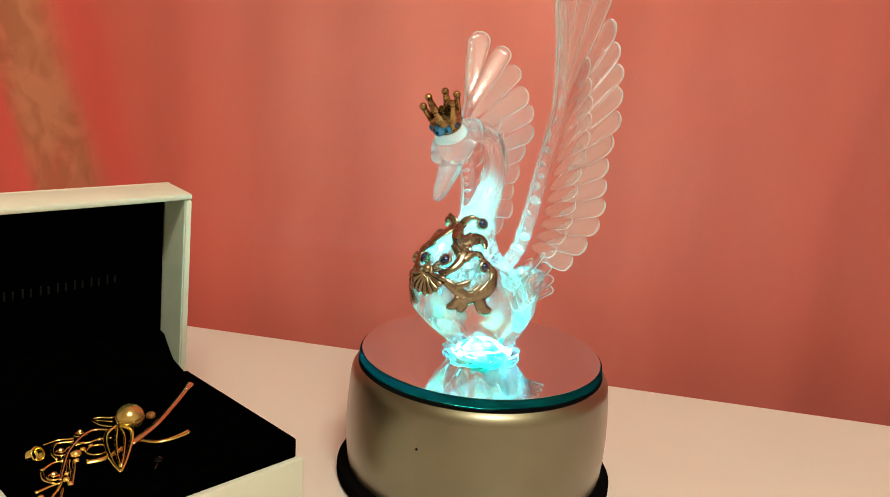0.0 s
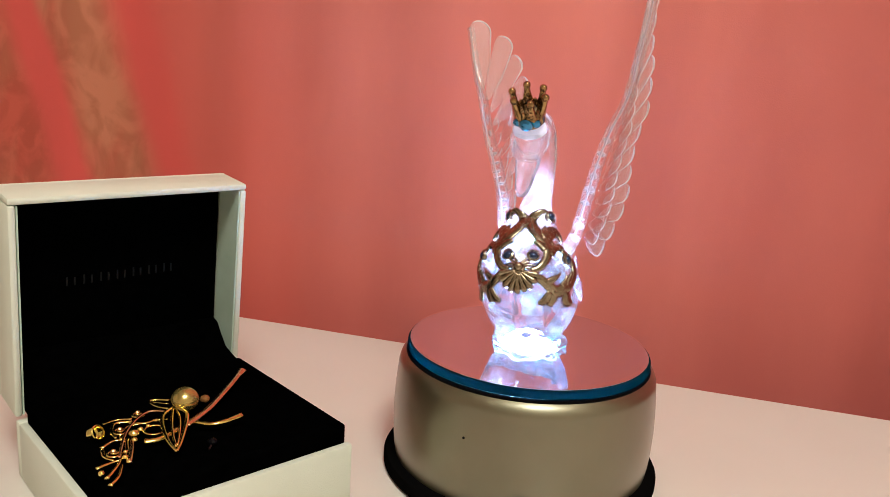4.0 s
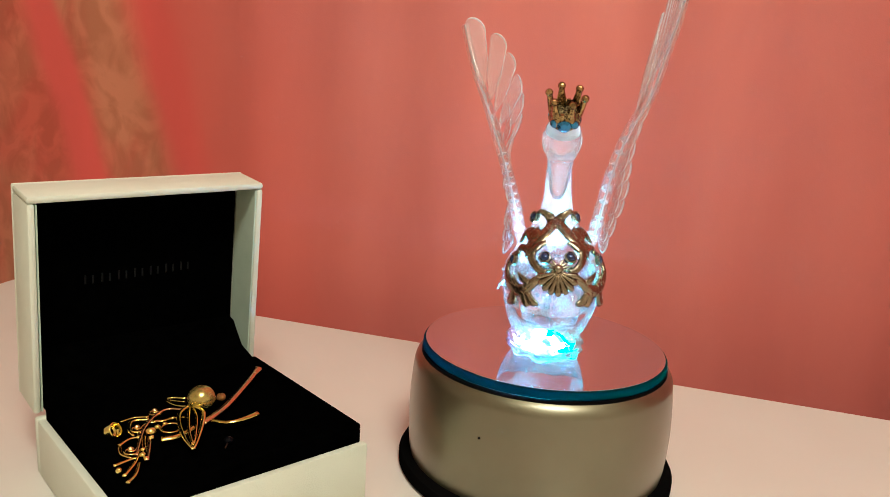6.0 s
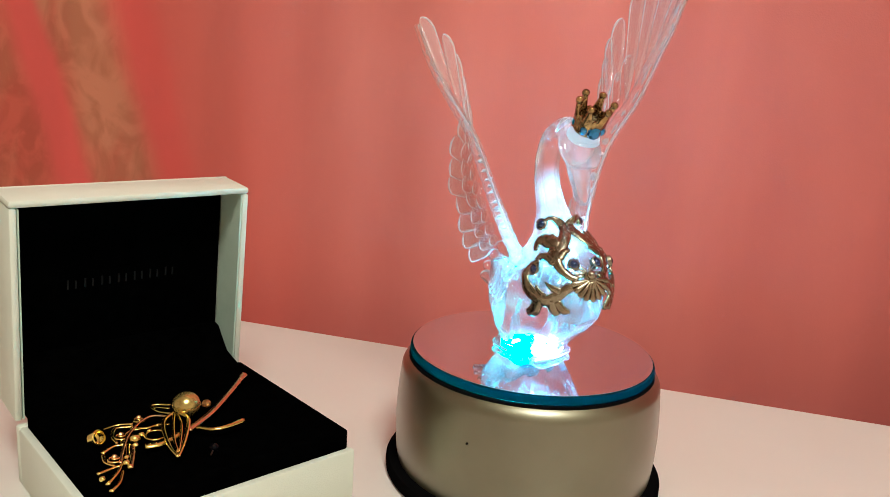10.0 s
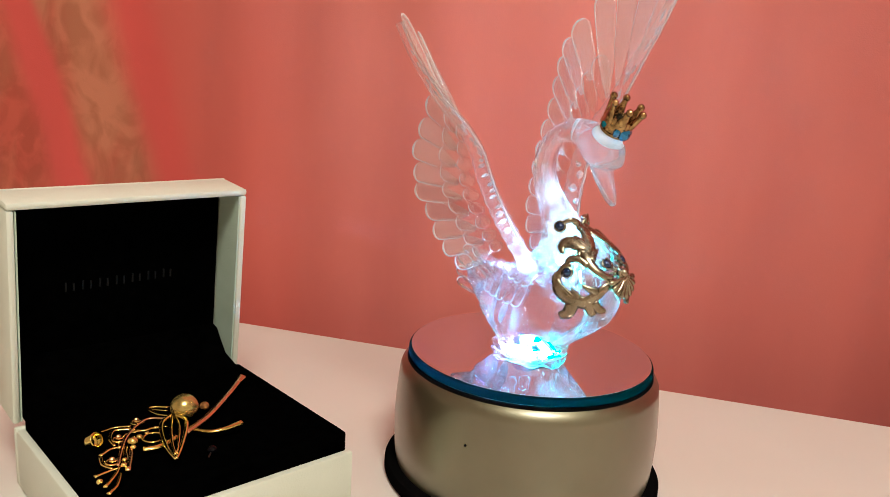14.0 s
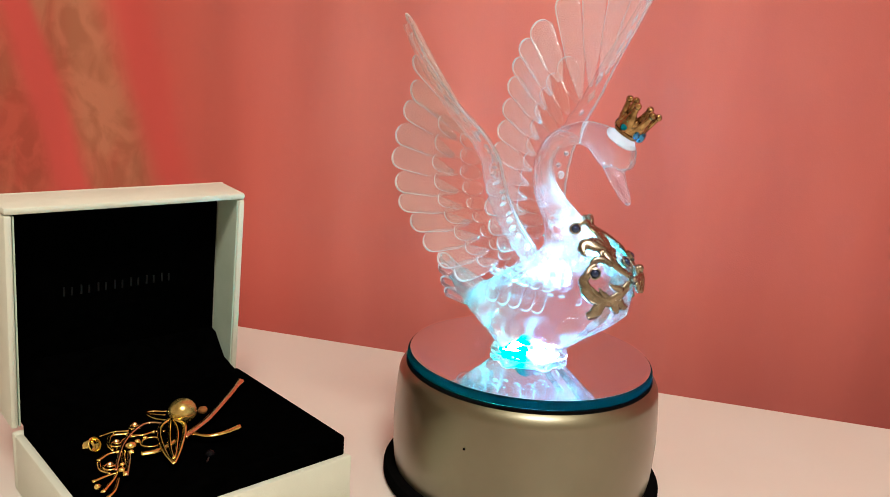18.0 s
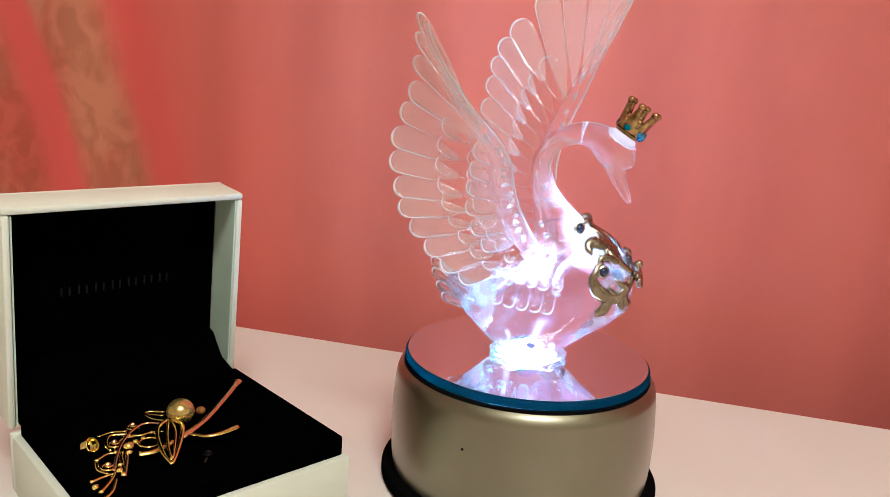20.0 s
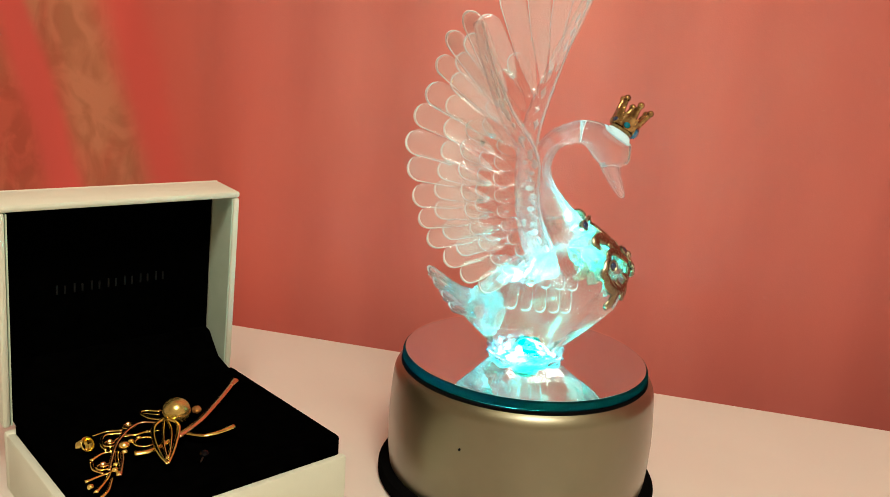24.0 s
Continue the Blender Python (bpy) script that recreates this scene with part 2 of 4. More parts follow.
def brocade():
    """Salmon cloth that passes into red and then a faded red and olive leaf pattern at one end."""
    mat = material("curtain_cloth", rough=0.85, Sheen_Weight=0.1)
    tree = mat.node_tree
    at = tree.nodes.new("ShaderNodeTexCoord")
    fit = node(mat, "ShaderNodeMapping")
    fit.inputs["Scale"].default_value = (20, 20, 9)
    fit.inputs["Rotation"].default_value = (0, -0.28, 0)
    tree.links.new(at.outputs["Object"], fit.inputs["Vector"])
    n1 = node(mat, "ShaderNodeTexNoise", Scale=1.0, Detail=3.0, Distortion=0.6)
    tree.links.new(fit.outputs[0], n1.inputs["Vector"])
    fit2 = node(mat, "ShaderNodeMapping")
    fit2.inputs["Scale"].default_value = (46, 46, 30)
    fit2.inputs["Rotation"].default_value = (0, -0.28, 0)
    tree.links.new(at.outputs["Object"], fit2.inputs["Vector"])
    n2 = node(mat, "ShaderNodeTexNoise", Scale=1.0, Detail=4.0, Distortion=1.6)
    tree.links.new(fit2.outputs[0], n2.inputs["Vector"])
    r1 = tree.nodes.new("ShaderNodeValToRGB")
    e = r1.color_ramp.elements
    e[0].position, e[0].color = 0.36, (0.56, 0.095, 0.055, 1)
    e[1].position, e[1].color = 0.60, (0.52, 0.175, 0.090, 1)
    tree.links.new(n1.outputs["Fac"], r1.inputs["Fac"])
    r2 = tree.nodes.new("ShaderNodeValToRGB")
    e = r2.color_ramp.elements
    e[0].position, e[0].color = 0.40, (0.80, 0.76, 0.70, 1)
    e[1].position, e[1].color = 0.60, (1, 1, 1, 1)
    tree.links.new(n2.outputs["Fac"], r2.inputs["Fac"])
    mix = tree.nodes.new("ShaderNodeMix")
    mix.data_type, mix.blend_type = "RGBA", "MULTIPLY"
    mix.inputs["Factor"].default_value = 1.0
    tree.links.new(r1.outputs[0], mix.inputs["A"])
    tree.links.new(r2.outputs[0], mix.inputs["B"])
    p = tree.nodes["Principled BSDF"]
    fit3 = node(mat, "ShaderNodeMapping")
    fit3.inputs["Scale"].default_value = (2.2, 2.2, 0.7)
    tree.links.new(at.outputs["Object"], fit3.inputs["Vector"])
    weave = node(mat, "ShaderNodeTexNoise", Scale=5.0, Detail=6.0, Distortion=0.4)
    tree.links.new(fit3.outputs[0], weave.inputs["Vector"])
    plain = tree.nodes.new("ShaderNodeValToRGB")
    e = plain.color_ramp.elements
    e[0].position, e[0].color = 0.3, (0.57, 0.140, 0.113, 1)
    e[1].position, e[1].color = 0.7, (0.70, 0.203, 0.158, 1)
    tree.links.new(weave.outputs["Fac"], plain.inputs["Fac"])
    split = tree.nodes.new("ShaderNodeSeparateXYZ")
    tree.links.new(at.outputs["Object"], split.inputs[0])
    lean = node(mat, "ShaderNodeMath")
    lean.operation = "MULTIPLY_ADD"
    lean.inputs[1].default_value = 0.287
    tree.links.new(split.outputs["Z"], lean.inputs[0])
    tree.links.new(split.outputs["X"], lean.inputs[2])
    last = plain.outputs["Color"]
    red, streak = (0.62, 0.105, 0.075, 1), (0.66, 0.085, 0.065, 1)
    # right-hand end, with the weaker light there put into its colour, then the slanting bands: paler red, a red streak,
    # leaves, a red streak, leaves
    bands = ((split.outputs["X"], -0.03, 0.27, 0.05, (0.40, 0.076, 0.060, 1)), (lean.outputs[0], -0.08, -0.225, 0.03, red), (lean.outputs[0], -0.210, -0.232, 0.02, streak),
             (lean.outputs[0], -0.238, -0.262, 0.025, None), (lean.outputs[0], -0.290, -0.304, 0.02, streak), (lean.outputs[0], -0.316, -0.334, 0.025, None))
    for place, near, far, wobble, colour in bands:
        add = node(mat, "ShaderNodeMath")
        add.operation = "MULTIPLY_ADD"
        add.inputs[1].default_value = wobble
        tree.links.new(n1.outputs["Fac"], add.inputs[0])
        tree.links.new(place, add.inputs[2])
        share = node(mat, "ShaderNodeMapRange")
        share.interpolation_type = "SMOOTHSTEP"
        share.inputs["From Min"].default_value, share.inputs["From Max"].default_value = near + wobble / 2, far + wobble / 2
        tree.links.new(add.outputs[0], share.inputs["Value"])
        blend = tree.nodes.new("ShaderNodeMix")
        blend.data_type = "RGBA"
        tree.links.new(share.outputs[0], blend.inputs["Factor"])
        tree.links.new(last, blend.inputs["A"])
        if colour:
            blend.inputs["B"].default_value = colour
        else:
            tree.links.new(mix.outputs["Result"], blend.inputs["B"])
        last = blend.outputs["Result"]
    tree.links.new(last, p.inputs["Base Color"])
    fine = node(mat, "ShaderNodeTexNoise", Scale=1500.0, Detail=2.0)
    tree.links.new(at.outputs["Object"], fine.inputs["Vector"])
    b = node(mat, "ShaderNodeBump", Strength=0.07, Distance=0.001)
    tree.links.new(fine.outputs["Fac"], b.inputs["Height"])
    tree.links.new(b.outputs[0], p.inputs["Normal"])
    return mat


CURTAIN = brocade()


def round_the_colours(name, stops, wobble):
    """A material with colours that follow one another about its z axis, blurred into each other by a wobble."""
    mat = bpy.data.materials.new(name)
    mat.use_nodes = True
    tree = mat.node_tree
    tree.nodes.remove(tree.nodes["Principled BSDF"])
    at = tree.nodes.new("ShaderNodeTexCoord")
    turn = tree.nodes.new("ShaderNodeTexGradient")
    turn.gradient_type = "RADIAL"
    tree.links.new(at.outputs["Object"], turn.inputs["Vector"])
    ramp = tree.nodes.new("ShaderNodeValToRGB")
    e = ramp.color_ramp.elements
    e[0].position, e[0].color = stops[0][0], (*stops[0][1], 1)
    e[1].position, e[1].color = stops[-1][0], (*stops[-1][1], 1)
    for at_, c in stops[1:-1]:
        e.new(at_).color = (*c, 1)
    spots = node(mat, "ShaderNodeTexNoise", Scale=170.0, Detail=1.0)
    tree.links.new(at.outputs["Object"], spots.inputs["Vector"])
    shift = node(mat, "ShaderNodeMath")
    shift.operation = "MULTIPLY_ADD"
    shift.inputs[1].default_value = wobble
    tree.links.new(spots.outputs["Fac"], shift.inputs[0])
    tree.links.new(turn.outputs["Fac"], shift.inputs[2])
    back = node(mat, "ShaderNodeMath")
    back.operation = "SUBTRACT"
    back.inputs[1].default_value = wobble / 2
    tree.links.new(shift.outputs[0], back.inputs[0])
    wrap = node(mat, "ShaderNodeMath")
    wrap.operation = "FRACT"
    tree.links.new(back.outputs[0], wrap.inputs[0])
    tree.links.new(wrap.outputs[0], ramp.inputs["Fac"])
    return mat, tree, at, ramp.outputs["Color"]


def led_colours():
    """Light that goes round the colours: sea green, cyan, blue, violet and back."""
    mat, tree, at, colour = round_the_colours("led_colours", [
        (0.0, (0.002, 0.95, 0.5)), (0.16, (0.002, 0.75, 1.0)), (0.32, (0.12, 0.55, 1.0)), (0.5, (0.55, 0.34, 1.0)),
        (0.68, (0.14, 0.55, 1.0)), (0.84, (0.002, 0.75, 1.0)), (1.0, (0.002, 0.95, 0.5))], 0.24)
    glow = node(mat, "ShaderNodeEmission")
    # noise breaks the glow up into bright and dim patches
    cells = node(mat, "ShaderNodeTexNoise", Scale=240.0, Detail=1.0)
    tree.links.new(at.outputs["Object"], cells.inputs["Vector"])
    power = node(mat, "ShaderNodeMapRange")
    power.interpolation_type = "SMOOTHSTEP"
    for key, value in (("From Min", 0.38), ("From Max", 0.66), ("To Min", 0.8), ("To Max", 1900.0)):
        power.inputs[key].default_value = value
    tree.links.new(cells.outputs["Fac"], power.inputs["Value"])
    tree.links.new(power.outputs[0], glow.inputs["Strength"])
    # white patches among the coloured ones, for a white-hot core
    whites = node(mat, "ShaderNodeTexNoise", Scale=130.0, Detail=1.0)
    tree.links.new(at.outputs["Object"], whites.inputs["Vector"])
    share = node(mat, "ShaderNodeMapRange")
    for key, value in (("From Min", 0.49), ("From Max", 0.53)):
        share.inputs[key].default_value = value
    tree.links.new(whites.outputs["Fac"], share.inputs["Value"])
    white = tree.nodes.new("ShaderNodeMixRGB")
    white.inputs["Color2"].default_value = (0.06, 0.6, 0.75, 1)
    white.blend_type = "LIGHTEN"
    tree.links.new(share.outputs[0], white.inputs["Fac"])
    tree.links.new(colour, white.inputs["Color1"])
    tree.links.new(white.outputs["Color"], glow.inputs["Color"])
    tree.links.new(glow.outputs[0], tree.nodes["Material Output"].inputs["Surface"])
    return mat


def filter_colours():
    """Coloured clear film, added to tint the light of the added lamp inside it."""
    mat, tree, at, colour = round_the_colours("filter_colours", [
        (0.0, (0.22, 1.0, 0.86)), (0.08, (0.09, 0.92, 0.96)), (0.17, (0.12, 0.86, 1.0)), (0.30, (0.70, 0.86, 1.0)), (0.5, (0.88, 0.72, 1.0)),
        (0.64, (0.78, 0.74, 1.0)), (0.75, (0.60, 0.84, 1.0)), (0.86, (0.18, 0.88, 1.0)), (1.0, (0.22, 1.0, 0.86))], 0.1)
    film = tree.nodes.new("ShaderNodeBsdfTransparent")
    tree.links.new(colour, film.inputs["Color"])
    tree.links.new(film.outputs[0], tree.nodes["Material Output"].inputs["Surface"])
    return mat


LED_COLOURS = led_colours()
FILTER = filter_colours()
LAMP_GLASS = bpy.data.materials.new("lamp_glass")
LAMP_GLASS.use_nodes = True
LAMP_GLASS.node_tree.nodes["Principled BSDF"].inputs["Emission Color"].default_value = (1.0, 0.86, 0.70, 1)
LAMP_GLASS.node_tree.nodes["Principled BSDF"].inputs["Emission Strength"].default_value = 6.0

# ---- mesh helpers, millimetres in, metres out ----
MM = 0.001


def part(name, bm, mat, parent=None, label="", smooth=40):
    me = bpy.data.meshes.new(name)
    bmesh.ops.recalc_face_normals(bm, faces=bm.faces)
    for f in bm.faces:
        f.smooth = smooth > 0
    if 0 < smooth < 180:
        for e in bm.edges:
            if len(e.link_faces) == 2 and e.calc_face_angle(0) > radians(smooth):
                e.smooth = False
    bm.to_mesh(me)
    bm.free()
    me.materials.append(mat)
    ob = new(name, me)
    if parent:
        ob.parent = parent
    if label:
        tagged(ob, label)
    return ob


def empty(name, m=None):
    ob = new(name)
    ob.empty_display_size = 0.01
    if m:
        ob.matrix_basis = m
    return ob


def block(x0, x1, y0, y1, z0, z1, bevel=0.0, bm=None, segs=2):
    bm = bm or bmesh.new()
    vs = [bm.verts.new((x, y, z)) for x in (x0, x1) for y in (y0, y1) for z in (z0, z1)]
    fs = [bm.faces.new([vs[i] for i in q]) for q in ((0, 1, 3, 2), (4, 6, 7, 5), (0, 4, 5, 1), (2, 3, 7, 6), (0, 2, 6, 4), (1, 5, 7, 3))]
    if bevel:
        edges = list({e for f in fs for e in f.edges})
        bmesh.ops.bevel(bm, geom=edges, offset=bevel, segments=segs, profile=0.5, affect="EDGES")
    return bm


def lathe(profile, n=96, closed=False):
    """Turns (radius, height) points about z."""
    bm = bmesh.new()
    rings = [[bm.verts.new((r * math.cos(2 * math.pi * i / n), r * math.sin(2 * math.pi * i / n), z)) for i in range(n)] if r > 1e-7 else [bm.verts.new((0, 0, z))] for r, z in profile]
    if closed:
        rings.append(rings[0])
    for a, b in zip(rings, rings[1:]):
        for i in range(n):
            j = (i + 1) % n
            if len(a) == 1 and len(b) > 1:
                bm.faces.new((a[0], b[j], b[i]))
            elif len(b) == 1 and len(a) > 1:
                bm.faces.new((a[i], a[j], b[0]))
            elif len(a) > 1:
                bm.faces.new((a[i], a[j], b[j], b[i]))
    return bm


def curve_through(points, per=6):
    """Catmull-Rom through points of any dimension."""
    p = [np.array(q, float) for q in points]
    p = [2 * p[0] - p[1]] + p + [2 * p[-1] - p[-2]]
    out = []
    for a, b, c, d in zip(p, p[1:], p[2:], p[3:]):
        for k in range(per):
            t = k / per
            out.append(0.5 * (2 * b + (c - a) * t + (2 * a - 5 * b + 4 * c - d) * t * t + (3 * b - a - 3 * c + d) * t ** 3))
    out.append(p[-2])
    return out


def sweep(points, radii, n=10, normal=None, power=1.0, bm=None):
    """A closed tube. radii: one (across, along the normal) pair for each point; power under 1 squares the section off."""
    bm = bm or bmesh.new()
    pts = [Vector(p) for p in points]
    last, rings = None, []
    for i, p in enumerate(pts):
        way = (pts[min(i + 1, len(pts) - 1)] - pts[max(i - 1, 0)]).normalized()
        nn = Vector(normal[i] if isinstance(normal, list) else normal) if normal is not None else (last or (Vector((0, 0, 1)) if abs(way.z) < 0.9 else Vector((0, 1, 0))))
        nn = (nn - way * nn.dot(way)).normalized()
        last = nn
        across = way.cross(nn)
        a, b = radii[i] if isinstance(radii[i], (tuple, list, np.ndarray)) else (radii[i], radii[i])
        ring = []
        for k in range(n):
            t = 2 * math.pi * k / n
            c, s = math.cos(t), math.sin(t)
            c, s = math.copysign(abs(c) ** power, c), math.copysign(abs(s) ** power, s)
            ring.append(bm.verts.new(p + across * (a * c) + nn * (b * s)))
        rings.append(ring)
    for u, w in zip(rings, rings[1:]):
        for k in range(n):
            bm.faces.new((u[k], u[(k + 1) % n], w[(k + 1) % n], w[k]))
    bm.faces.new(rings[0][::-1])
    bm.faces.new(rings[-1])
    return bm


def ball(centre, r, u=16, v=10, squash=1.0, bm=None):
    bm = bm or bmesh.new()
    m = Matrix.Translation(centre) @ Matrix.Diagonal((1, 1, squash, 1))
    bmesh.ops.create_uvsphere(bm, u_segments=u, v_segments=v, radius=r, matrix=m)
    return bm


def mm(points):
    return [tuple(c * MM for c in p) for p in points]


# ---- the room, turned with the table ----
TURN = -9.69


def plan(x, y, z=0, rz=0):
    """A pose in the room's own axes: x along the table's back edge, y towards the curtain."""
    return pose(0, 0, 0, 0, 0, TURN) @ pose(x, y, z, 0, 0, rz)


ROOM = dict(x0=-1.45, x1=1.75, y0=-2.3, y1=0.34, z0=-0.74, z1=1.66)


def shell():
    r, t = ROOM, 0.12
    names = (("wall_north", (r["x0"] - t, r["x1"] + t, r["y1"], r["y1"] + t, r["z0"], r["z1"]), PLASTER),
             ("wall_south", (r["x0"] - t, r["x1"] + t, r["y0"] - t, r["y0"], r["z0"], r["z1"]), PLASTER),
             ("wall_west", (r["x0"] - t, r["x0"], r["y0"], r["y1"], r["z0"], r["z1"]), PLASTER),
             ("wall_east", (r["x1"], r["x1"] + t, r["y0"], r["y1"], r["z0"], r["z1"]), PLASTER),
             ("floor", (r["x0"] - t, r["x1"] + t, r["y0"] - t, r["y1"] + t, r["z0"] - t, r["z0"]), FLOOR),
             ("ceiling", (r["x0"] - t, r["x1"] + t, r["y0"] - t, r["y1"] + t, r["z1"], r["z1"] + t), CEILING))
    for name, box, mat in names:
        ob = part(name, block(*box), mat, smooth=0)
        ob.matrix_basis = plan(0, 0)
        tagged(ob, {"floor": "brown wood laminate floor", "ceiling": "plain off-white painted ceiling"}.get(name, "plain warm off-white plaster wall"), name.split("_")[0], kind="structure")


shell()


def ceiling_lamp():
    x, y, z = LAMP
    ob = empty("ceiling_lamp", pose(x, y, ROOM["z1"]))
    brass = material("lamp_metal", (0.6, 0.55, 0.45), 0.3, 1.0)
    part("canopy", lathe([(0, 0), (0.09, 0), (0.09, -0.02), (0.02, -0.035), (0, -0.035)], 32), brass, ob)
    part("stem", lathe([(0, -0.03), (0.012, -0.03), (0.012, -0.20), (0, -0.20)], 16), brass, ob)
    part("shade", lathe([(0, -0.19), (0.17, -0.195), (0.285, -0.225), (0.30, -0.25), (0.292, -0.262), (0, -0.264)], 48), LAMP_GLASS, ob)
    tagged(ob, "round glowing white ceiling lamp on a short metal stem", "ceiling lamp")


ceiling_lamp()


def table():
    ob = empty("table", plan(0, 0))
    x0, x1, y0, y1 = -0.335, 0.95, -0.52, 0.1036
    top = block(x0, x1, y0, y1, -0.024, 0.0, 0.0025, segs=3)
    part("tabletop", top, TABLE, ob)
    for x in (x0 + 0.05, x1 - 0.05):
        for y in (y0 + 0.05, y1 - 0.05):
            part("leg", block(x - 0.025, x + 0.025, y - 0.025, y + 0.025, ROOM["z0"], -0.024, 0.003), TABLE, ob)
    for y in (y0 + 0.05, y1 - 0.05):
        part("apron", block(x0 + 0.076, x1 - 0.076, y - 0.01, y + 0.01, -0.10, -0.0245), TABLE, ob)
    tagged(ob, "white laminate table with a smooth top", "table")


table()


def curtain_sheet(x0, x1, fold, z0, z1, thick, nx, nz):
    bm = bmesh.new()
    grid = []
    for side in (0, 1):
        rows = []
        for j in range(nz + 1):
            z = z0 + (z1 - z0) * j / nz
            rows.append([bm.verts.new((x, fold(x, z) + side * thick, z)) for x in (x0 + (x1 - x0) * i / nx for i in range(nx + 1))])
        grid.append(rows)
    for rows, flip in zip(grid, (False, True)):
        for j in range(nz):
            for i in range(nx):
                q = (rows[j][i], rows[j][i + 1], rows[j + 1][i + 1], rows[j + 1][i])
                bm.faces.new(q[::-1] if flip else q)
    a, b = grid
    for j in range(nz):
        for i in (0, nx):
            bm.faces.new((a[j][i], a[j + 1][i], b[j + 1][i], b[j][i]))
    for i in range(nx):
        for j in (0, nz):
            bm.faces.new((a[j][i], a[j][i + 1], b[j][i + 1], b[j][i]))
    return bm


def salmon_fold(x, z):
    drift = 0.012 * (z - 0.1)
    y = 0.150 + 0.0075 * math.sin(19 * (x + drift) + 0.6) + 0.003 * math.sin(47 * (x - drift) + 1.9) + 0.0011 * math.sin(103 * x + 2 * z)
    y += 0.012 / (1 + math.exp(-(x - 0.138 - 0.06 * (z - 0.05)) / 0.005))
    return y + 0.003 * noise.noise((6 * x, 2 * z, 0.3)) + 0.02 * max(0.0, abs(x - 0.05) - 0.3)


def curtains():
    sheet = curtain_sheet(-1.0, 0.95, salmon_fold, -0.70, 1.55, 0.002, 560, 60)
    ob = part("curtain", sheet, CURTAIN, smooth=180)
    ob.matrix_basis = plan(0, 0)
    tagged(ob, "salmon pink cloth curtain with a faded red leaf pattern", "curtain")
    rod = part("curtain_rod", sweep([(-1.1, 0.16, 1.56), (1.0, 0.16, 1.56)], [0.012, 0.012], 16), material("rod_metal", (0.5, 0.42, 0.3), 0.3, 1.0))
    rod.matrix_basis = plan(0, 0)
    tagged(rod, "plain brass curtain rod above the curtains", "curtain rod")


curtains()

# ---- the lit turntable ----
TOP = 47.1  # the mirror's face above the table, mm


def turntable():
    ob = empty("display_base")
    body = lathe(mm([(45.9, 4.5), (46.5, 8), (47.0, 14), (47.2, 21), (46.95, 28), (46.5, 34.0), *((39.6 + 6.5 * math.cos(radians(a)), 37.7 + 6.5 * math.sin(radians(a))) for a in range(6, 56, 5)), (43.6, 41.6),
                     (17.6, 41.6), (17.6, 40.0), (42.0, 40.0), (44.5, 34.0), (45.2, 20.0), (45.0, 4.5)]), 128, closed=True)
    part("body", body, SILVER, ob, "champagne silver painted barrel-shaped housing")
    part("rim", lathe(mm([(43.55, 41.7), (43.5, 43.1), (43.3, 43.6), (43.0, 43.8), (42.6, 43.8), (42.6, 41.7)]), 128, closed=True), BLACK, ob, "thin black ring round the mirror")
    part("foot_ring", lathe(mm([(0, 0), (49.0, 0), (50.0, 1.0), (50.0, 3.2), (49.2, 4.6), (46.3, 5.4), (44.0, 5.4), (43.0, 3.0), (0, 3.0)]), 128), BLACK, ob, "black plastic foot ring")
    part("power_jack", sweep(mm([(1.5, -44.5, 7.6), (1.5, -47.9, 7.6), (1.5, -48.7, 7.6)]), [(5.2 * MM, 4.2 * MM), (5.2 * MM, 4.2 * MM), (4.2 * MM, 3.2 * MM)], 24), BLACK, ob, "black socket at the foot")
    part("paint_chip", ball(mm([(-18.6, -43.2, 28.6)])[0], 0.42 * MM, 8, 6), BLACK, ob, "tiny dark chip in the paint")
    disc = part("mirror_disc", lathe(mm([(10.2, TOP), (42.5, TOP), (42.5, TOP - 0.1), (10.2, TOP - 0.1)]), 128, closed=True), MIRROR, ob, "round mirror plate that turns")
    part("glass_plate", lathe(mm([(10.2, TOP - 0.14), (42.6, TOP - 0.14), (43.0, TOP - 0.45), (43.25, TOP - 1.0), (43.35, TOP - 2.7), (43.1, TOP - 3.0), (10.2, TOP - 3.0)]), 128, closed=True), PLATE, disc, "ground sea-green edge of the mirror plate")
    # unseen globe, added in place of LEDs that change colour
    light = part("led_stand_in", ball((0, 0, 0), 12.0 * MM, 64, 40), LED_COLOURS, ob, "glowing globe added in place of LEDs that change colour")
    # unseen film, added to colour the added lamp
    film = part("added_filter", ball((0, 0, 0), 4.2 * MM, 32, 20), FILTER, ob, "coloured clear film added to tint the added lamp")
    tagged(ob, "round champagne silver display base with a mirror top and black foot", "display base")
    return ob, disc, light, film


BASE, DISC, GLOBE, FILM = turntable()

# ---- the acrylic swan: x forward, y to its left, z up, mm above the table ----
LEVELS = [  # height, back, front, half width of the body
    (47.2, -11.0, 11.0, 11.6), (48.4, -11.2, 11.0, 11.2), (50.0, -12.6, 12.2, 11.2), (52.5, -15.2, 15.2, 12.4), (56, -18.8, 19.7, 14.2), (60.5, -24.0, 26.0, 15.6), (65, -24.5, 31.2, 16.5),
    (67, -23.0, 33.0, 16.8), (70, -20.0, 33.6, 17.0), (74.5, -14.0, 33.9, 16.8), (79, -7.0, 33.8, 15.8), (83, -1.5, 32.5, 14.0), (87, 2.0, 29.6, 11.4), (91, 2.6, 24.2, 8.8), (95, 1.2, 17.0, 7.0)]


def section(z):
    """Middle, half length and half width of the body at a height."""
    zs = [r[0] for r in LEVELS]
    back, front, wide = (float(np.interp(z, zs, [r[k] for r in LEVELS])) for k in (1, 2, 3))
    return (back + front) / 2, (front - back) / 2, wide


